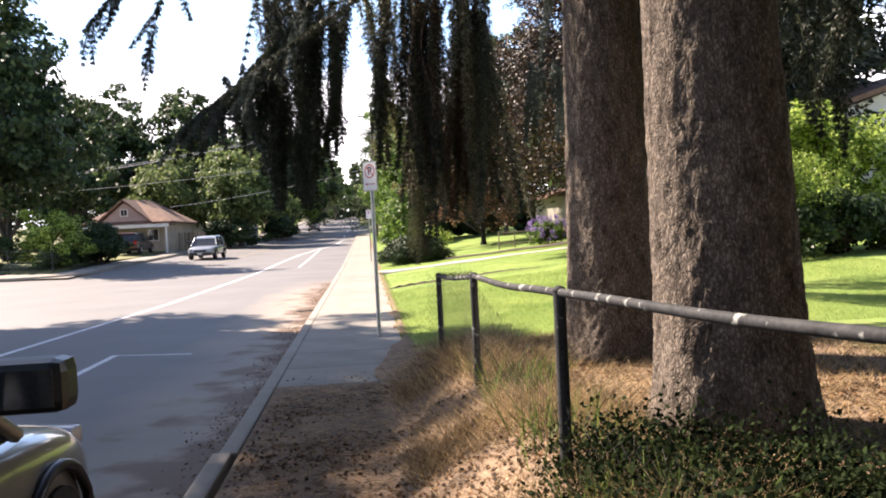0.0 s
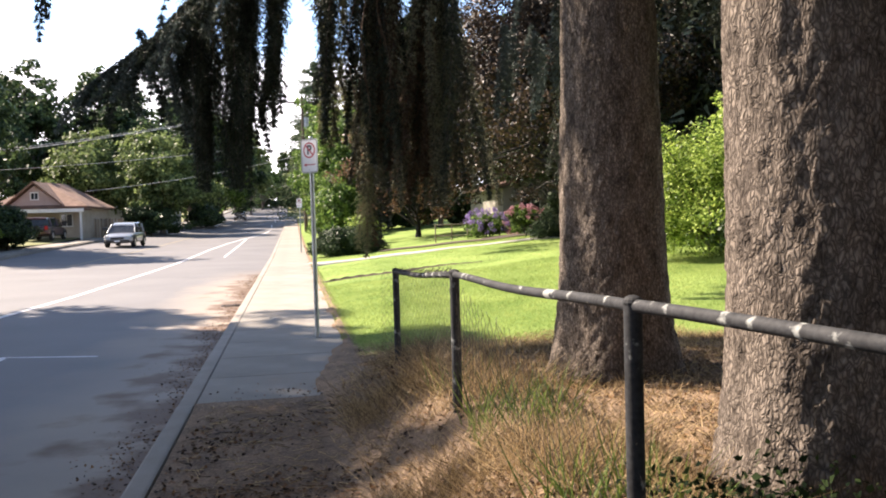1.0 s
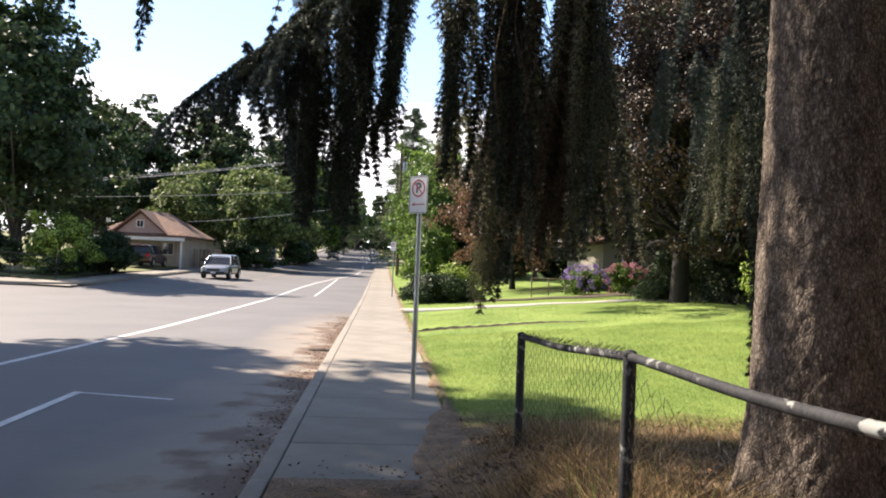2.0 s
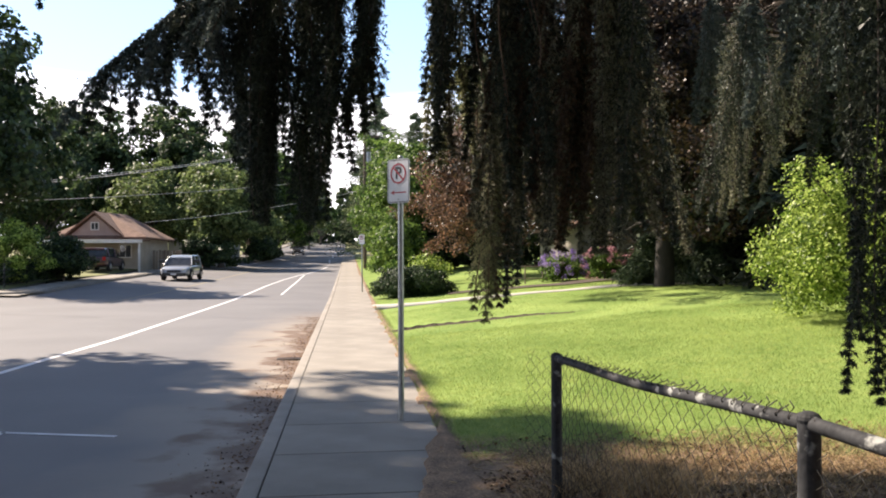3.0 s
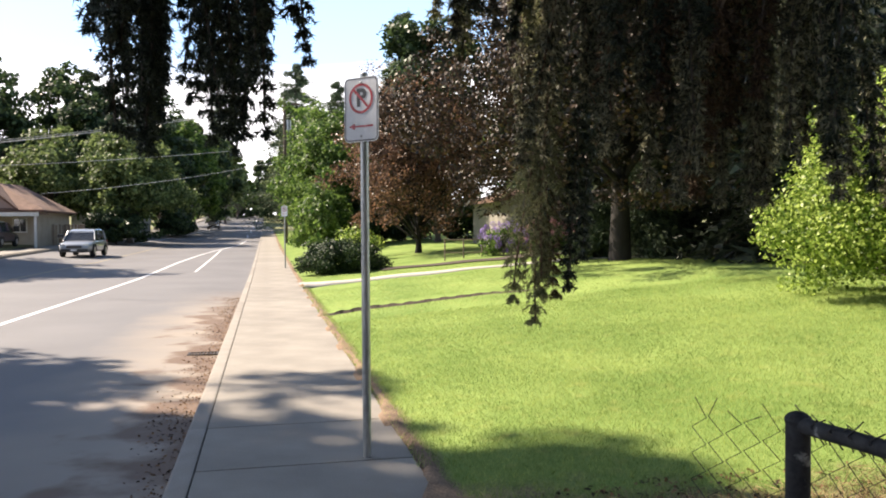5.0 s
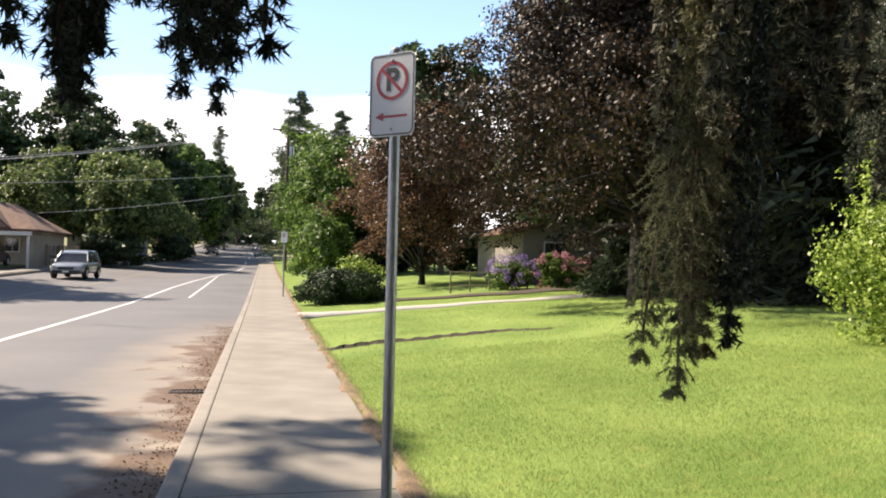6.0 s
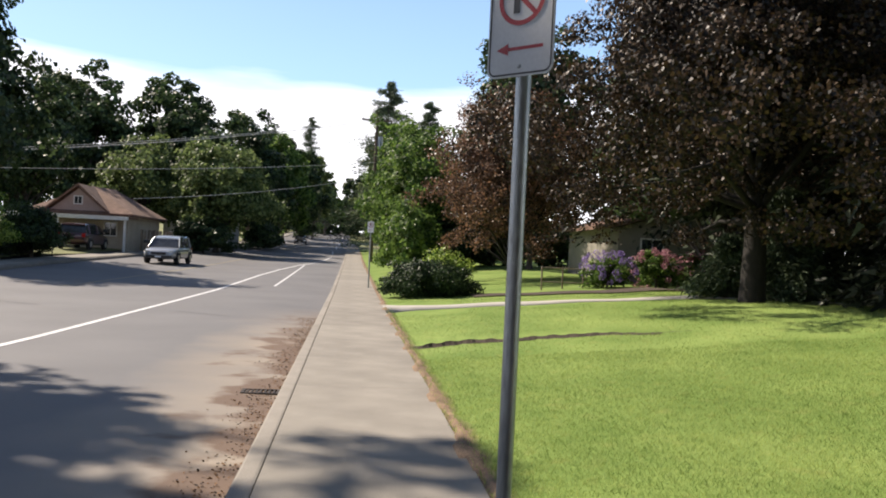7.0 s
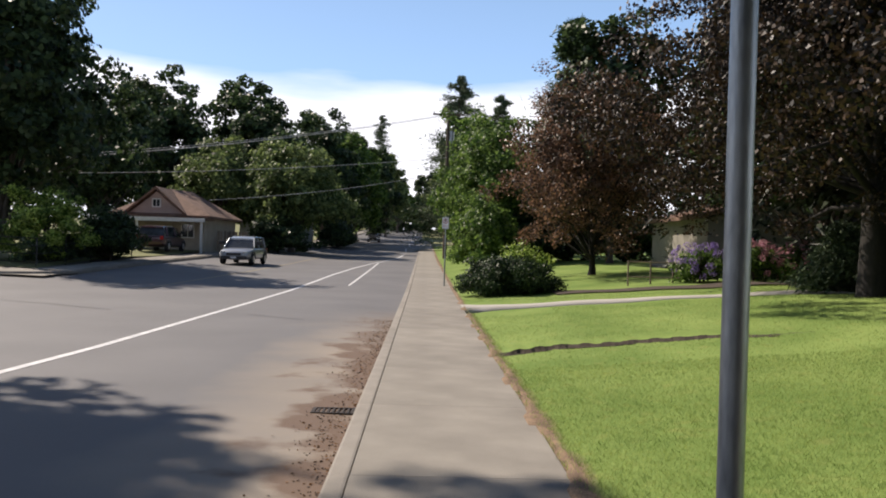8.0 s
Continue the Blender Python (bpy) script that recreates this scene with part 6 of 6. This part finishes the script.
def car(x, y, z, turn, label, paint, length=4.5, width=1.82, height=1.62, hood=0.98, mirrors=True):
    """A hatchback or sport utility: y is ahead, the origin on the ground at its middle."""
    c = thing("car", label, "car", pose(x, y, z, 0, 0, turn))
    w, L = width / 2, length / 2

    def ring_at(yy, bottom, top, half, tuck=0.9):
        return [(-half * 0.92, yy, bottom), (-half, yy, bottom + 0.18), (-half, yy, (bottom + top) * 0.52), (-half * 0.975, yy, top - 0.10), (-half * tuck, yy, top - 0.015), (0, yy, top),
                (half * tuck, yy, top - 0.015), (half * 0.975, yy, top - 0.10), (half, yy, (bottom + top) * 0.52), (half, yy, bottom + 0.18), (half * 0.92, yy, bottom)]
    bm = bmesh.new()
    lofted(bm, [ring_at(-L, 0.42, hood - 0.02, w * 0.9), ring_at(-L + 0.15, 0.28, hood + 0.02, w * 0.97), ring_at(-L + 0.9, 0.24, hood + 0.03, w), ring_at(0, 0.24, hood + 0.02, w),
                ring_at(L - 1.15, 0.24, hood, w), ring_at(L - 0.55, 0.24, hood - 0.07, w * 0.985, 0.86), ring_at(L - 0.2, 0.27, hood - 0.14, w * 0.93, 0.8), ring_at(L, 0.36, hood - 0.30, w * 0.8, 0.8)])
    me = bpy.data.meshes.new("body")
    bm.to_mesh(me)
    bm.free()
    body = part("body", smooth(me), paint, c)
    sub = body.modifiers.new("round", "SUBSURF")
    sub.levels = sub.render_levels = 2

    def cabin(grow, top, lo):
        return [[(-w * 0.93 * grow, yy, lo) if k == 0 else p for k, p in enumerate([(-w * 0.93 * grow, yy, lo), (-w * 0.80 * g2 * grow, yy2, tt), (0, yy2, tt + 0.03), (w * 0.80 * g2 * grow, yy2, tt), (w * 0.93 * grow, yy, lo)])]
                for yy, yy2, tt, g2 in ((-L + 0.12, -L + 0.5, top - 0.08, 0.93), (-L + 0.5, -L + 0.75, top - 0.02, 0.97), (-0.1, -0.1, top, 1.0), (L - 1.9, L - 2.05, top - 0.04, 0.97), (L - 1.15, L - 1.75, top - 0.13, 0.94))]
    bm = bmesh.new()
    lofted(bm, cabin(1.0, height - 0.05, hood - 0.03))
    part("window", bm, "glass", c, "dark tinted glass")
    bm = bmesh.new()
    lofted(bm, [[(-w * 0.76, yy, height - 0.075 - dz), (-w * 0.70, yy, height - dz), (0, yy, height + 0.02 - dz), (w * 0.70, yy, height - dz), (w * 0.76, yy, height - 0.075 - dz)]
                for yy, dz in ((-L + 0.42, 0.07), (-L + 0.8, 0.01), (-0.1, 0), (L - 2.05, 0.04), (L - 1.72, 0.13))])
    part("roof", bm, paint, c)
    for sx in (-1, 1):
        struts = [([(sx * w * 0.95, L - 1.13, hood - 0.02), (sx * w * 0.77, L - 1.74, height - 0.10)], 0.035, 6), ([(sx * w * 0.95, -0.1, hood), (sx * w * 0.81, -0.1, height - 0.06)], 0.04, 6),
                 ([(sx * w * 0.95, -L + 0.7, hood), (sx * w * 0.79, -L + 0.72, height - 0.07)], 0.06, 6)]
        for item in struts:
            part("pillar", tubes("pillar", [item]), paint, c)
        bm = bmesh.new()
        box(bm, (-0.14, -0.045, -0.055), (0.14, 0.045, 0.055), 0.03)
        part("headlight", bm, "lamp_glass", c, "clear headlight", at=Matrix.Translation((sx * w * 0.70, L - 0.10, hood - 0.26)) @ Matrix.Rotation(-sx * 0.35, 4, "Z"))
        bm = bmesh.new()
        box(bm, (-0.1, -0.04, -0.12), (0.1, 0.04, 0.12), 0.02)
        part("tail_light", bm, "tail_red", c, "red tail light", at=Matrix.Translation((sx * w * 0.8, -L + 0.03, hood - 0.12)))
        if mirrors:
            bm = bmesh.new()
            box(bm, (-0.17, -0.11, -0.105), (0.17, 0.08, 0.105), 0.05)
            m = part("mirror", bm, "black_plastic", c, "black door mirror", at=Matrix.Translation((sx * (w + 0.15), L - 1.45, hood + 0.25)))
            bm = bmesh.new()
            box(bm, (-0.135, -0.119, -0.075), (0.135, -0.111, 0.075), 0.002)
            part("mirror_glass", bm, "glass", m)
            part("mirror_arm", tubes("mirror_arm", [([(-sx * 0.10, 0, -0.05), (-sx * 0.26, 0.04, -0.22)], 0.03, 8)]), "black_plastic", m)
        for yy in (-L + 0.85, L - 0.85):
            bm = bmesh.new()
            bmesh.ops.create_cone(bm, cap_ends=True, segments=28, radius1=0.34, radius2=0.34, depth=0.22)
            bmesh.ops.bevel(bm, geom=[e for e in bm.edges if abs(e.verts[0].co.z - e.verts[1].co.z) < 1e-4], offset=0.04, segments=2, affect="EDGES")
            wheel = part("wheel", bm, "tyre", c, "black tyre", at=Matrix.Translation((sx * (w - 0.10), yy, 0.34)) @ Matrix.Rotation(radians(90), 4, "Y"))
            bm = bmesh.new()
            bmesh.ops.create_cone(bm, cap_ends=True, segments=20, radius1=0.20, radius2=0.17, depth=0.03, matrix=Matrix.Translation((0, 0, sx * 0.112)))
            part("rim", bm, "rim", wheel)
            arch = [(sx * (w + 0.004), yy + 0.40 * math.cos(a), 0.34 + 0.40 * math.sin(a)) for a in np.linspace(0, math.pi, 14)]
            part("wheel_arch", tubes("wheel_arch", [(arch, 0.03, 6)]), "black_plastic", c)
    bm = bmesh.new()
    box(bm, (-w * 0.8, L - 0.12, 0.30), (w * 0.8, L + 0.03, 0.48), 0.03)
    box(bm, (-w * 0.45, L - 0.08, 0.52), (w * 0.45, L + 0.005, 0.66), 0.02)
    part("bumper", bm, "black_plastic", c)
    bm = bmesh.new()
    box(bm, (-0.16, L + 0.03, 0.36), (0.16, L + 0.036, 0.46))
    part("number_plate", bm, "sign_white", c, "plain pale number plate")
    return c


car(-2.40, 3.60, -0.12, 0, "champagne car parked at the kerb with black mirrors", "beige_car", 4.5, 1.84, 1.55, 0.98)
car(-11.0, 58.0, S(-11.0, 58.0) - 0.12, 178, "silver sport utility car on the far lane", "silver_car", 4.4, 1.8, 1.6, 0.96)
car(-17.2, 62.5, S(-17.2, 62.5) + 0.05, 0, "dark maroon car parked in the cottage driveway", "plum_car", 4.6, 1.85, 1.6, 0.98)
car(-8.6, 138, S(-8.6, 138) - 0.12, 180, "small black car far up the street", "black_car", 4.4, 1.8, 1.45, 0.92)


# ---------------------------------------------------------------- grass, weeds and litter
def scatter(n, x0, x1, y0, y1, seed):
    r = np.random.default_rng(seed)
    return r, r.uniform(x0, x1, n), r.uniform(y0, y1, n)


def soil_edge(x, y):
    return y + 0.25 * x


def blade_patch(name, label, category, x, y, h, lean, width, mat, r, base=yard):
    n = len(x)
    foot = np.column_stack([x, y, base(x, y) - 0.005])
    a = r.uniform(0, 2 * np.pi, n)
    hh = h * r.uniform(0.5, 1.25, n)
    k = lean * r.uniform(0.2, 1.2, n)
    tip = foot + np.column_stack([np.cos(a) * hh * k, np.sin(a) * hh * k, hh])
    ob = part(name, blades(name, foot, tip, width), mat)
    return tagged(ob, label, category, kind="stuff")


def trench_y(x):
    return 23.5 + 0.6 * (1 - np.exp(-(x - 0.55) / 0.8)) + 0.04 * np.sin(5 * x)


# shallow trench that edges the upper lawn: a soil face and the turf behind it
tx = np.linspace(0.58, 5.6, 150)
ty = trench_y(tx) + 0.02 * np.sin(23 * tx) + 0.015 * np.sin(57 * tx)
lip = (0.034 + 0.01 * np.sin(2.1 * tx) + 0.01 * np.sin(17 * tx)) * np.clip((5.8 - tx) / 3.5, 0.1, 1)
cut = np.clip((tx - 0.5) / 0.4, 0.5, 1)
rows_ = []
for dy, dz in ((-0.10, -0.02), (-0.05, -0.004), (0.01, 1.0), (0.10, 1.05), (1.6, -0.02)):
    yy = ty + dy
    rows_.append(np.column_stack([tx, yy, yard(tx, yy) + (lip * cut * dz if dz > 0.5 else dz)]))
for nm, k0, k1, mt, lb in (("lawn_trench", 0, 2, "soil", "bare dark soil face of a shallow lawn trench"), ("lawn_bank", 2, 4, "yard", "low turf bank behind the lawn trench")):
    strips = np.concatenate(rows_[k0:k1 + 1])
    i, j = np.meshgrid(np.arange(k1 - k0), np.arange(149), indexing="ij")
    q = np.stack([i * 150 + j, i * 150 + j + 1, (i + 1) * 150 + j + 1, (i + 1) * 150 + j], -1).reshape(-1, 4)
    tagged(part(nm, mesh_np(nm, strips, q), mt), lb, "lawn", kind="structure")

r, x, y = scatter(330000, 0.56, 9.0, 10.4, 22.0, 401)
keep = (soil_edge(x, y) > 12.3 + r.normal(0, 0.35, len(x))) & (r.random(len(x)) < np.clip(1.3 - (y - 11) / 14, 0.3, 1)) & (x > 0.56 + np.abs(r.normal(0, 0.06, len(x))))
blade_patch("lawn_grass", "short mown sunlit green lawn grass", "grass", x[keep], y[keep], 0.04, 0.9, 0.0042, "grass", r)
r, x, y = scatter(80000, 0.56, 14.0, 21.0, 36.0, 402)
keep = ~((np.abs(y - 32.0) < 0.9) | ((np.abs(y - trench_y(x) + 0.1) < 0.16) & (x < 4)) | ((x < 2.5) & (np.abs(y - 32) < 2.2)))
blade_patch("lawn_grass", "short mown green lawn grass towards the garden path", "grass", x[keep], y[keep], 0.026, 0.9, 0.009, "grass", r)
r, x, y = scatter(2600, 0.45, 0.66, 13.2, 32.0, 403)
blade_patch("edge_grass", "ragged grass along the pavement edge", "grass", x, y, 0.06, 1.0, 0.006, "grass", r)
# dry straw and weeds on the mound along the fence
r, x, y = scatter(20000, 0.2, 1.5, 3.6, 9.9, 404)
clumpy = np.sin(3.1 * y + 2 * x) + np.sin(5.3 * y) * 0.6 + r.normal(0, 0.5, len(x))
keep = clumpy > 0.2
blade_patch("dry_grass", "tall dry straw-coloured grass along the fence", "grass", x[keep], y[keep], 0.22, 1.6, 0.0042, "straw", r)
r, x, y = scatter(22000, 0.9, 4.6, 3.6, 12.0, 405)
blade_patch("dry_grass", "thin dry grass on the soil under the spruces", "grass", x, y, 0.09, 1.6, 0.006, "straw", r)
r, x, y = scatter(1300, 0.75, 1.35, 2.2, 8.0, 406)
keep = np.sin(4.7 * y + 1.1) + r.normal(0, 0.4, len(x)) > 0.25
blade_patch("weeds", "green weeds growing through the chain-link fence", "weeds", x[keep], y[keep], 0.28, 0.8, 0.012, "weed", r)
# low undergrowth at the fence foot, its shade put into the near-black leaf colour
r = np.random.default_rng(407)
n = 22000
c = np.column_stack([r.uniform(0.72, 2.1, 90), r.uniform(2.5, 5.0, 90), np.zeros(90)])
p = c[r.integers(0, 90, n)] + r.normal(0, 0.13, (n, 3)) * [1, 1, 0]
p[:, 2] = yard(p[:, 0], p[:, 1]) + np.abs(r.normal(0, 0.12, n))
tagged(part("undergrowth", leaves("undergrowth", p, 0.03, None, "diamond"), "shade_leaf"), "leafy undergrowth coloured shade-dark at the foot of the fence", "weeds", kind="stuff")


def litter_patch(name, label, n, x0, x1, y0, y1, seed, size, base, bias=None, mat="litter"):
    r, x, y = scatter(n, x0, x1, y0, y1, seed)
    if bias is not None:
        keep = bias(x, y, r)
        x, y = x[keep], y[keep]
    p = np.column_stack([x, y, base(x, y) + 0.008])
    up = np.tile([0, 0, 1.6], (len(p), 1))
    tagged(part(name, leaves(name, p, size, up, "oval"), mat), label, "leaf litter", kind="stuff")


litter_patch("leaf_litter", "brown needles and dead leaves on the bare soil", 46000, -1.0, 4.2, 1.0, 12.4, 411, 0.034, lambda x, y: np.where((x < 0.47) & (y > 9.85), rise(y) + 0.002, yard(x, y)),
             lambda x, y, r: (np.sin(2.2 * x + 1.3 * y) + np.sin(3.7 * y - x) + r.normal(0, 0.9, len(x)) > 0.3) & ((y < 9.9 + np.abs(r.normal(0, 0.25, len(x)))) | (x > 0.12 + (y - 10) * 0.12)))
litter_patch("gutter_litter", "rust-brown dead leaves lying in the gutter", 15000, -2.6, -1.2, 4.0, 30.0, 412, 0.028, lambda x, y: street(x, y) - 0.12 - 0.03 * np.exp(-((x + 1.3) / 0.5) ** 2),
             lambda x, y, r: x + np.abs(r.normal(0, 0.16, len(x))) > -1.28 - 0.2 * np.sin(0.9 * y) ** 2)
r = np.random.default_rng(413)
n = 11000
p0 = np.column_stack([r.uniform(-0.9, 3.5, n), r.uniform(2.0, 12.2, n)])
keep = ~((p0[:, 0] < 0.3) & (p0[:, 1] > 9.8))
p0 = p0[keep]
foot = np.column_stack([p0, yard(p0[:, 0], p0[:, 1]) + 0.01])
a = r.uniform(0, 6.28, len(foot))
ln = r.uniform(0.05, 0.2, len(foot))
tip = foot + np.column_stack([np.cos(a) * ln, np.sin(a) * ln, r.uniform(0.0, 0.03, len(foot))])
tagged(part("fallen_twigs", blades("fallen_twigs", foot, tip, 0.006), "straw"), "fallen twigs and straw strewn on the soil", "leaf litter", kind="stuff")


def fallen_branch(points, radius, label):
    """A bare broken branch with two side twigs, lying on the soil."""
    x0, y0 = points[0]
    g = float(yard(x0, y0))
    b = thing("fallen_branch", label, "branch", Matrix.Translation((x0, y0, g)))
    line = np.array([(x - x0, y - y0, float(yard(x, y)) - g + radius * 0.6 + 0.02 * math.sin(2.2 * k)) for k, (x, y) in enumerate(points)])
    part("stem", tubes("stem", [(line, np.linspace(radius, radius * 0.4, len(line)), 8)]), "thin_bark", b)
    for k, side in ((1, 1), (2, -1)):
        p = line[k]
        part("twig", tubes("twig", [([p, p + (0.08 * side, 0.07, 0.05), p + (0.17 * side, 0.10, 0.11)], [radius * 0.35, radius * 0.25, 0.002], 5)]), "twig", b)


fallen_branch([(1.38, 4.95), (1.50, 4.72), (1.66, 4.48), (1.80, 4.20)], 0.026, "dark broken branch lying at the spruce foot")
fallen_branch([(2.15, 4.05), (2.42, 3.98), (2.70, 4.02), (3.05, 3.92)], 0.014, "thin pale fallen branch on the soil")
fallen_branch([(0.72, 4.05), (0.86, 4.22), (0.95, 4.45), (1.0, 4.66)], 0.010, "thin bare stick leaning in the dry grass")
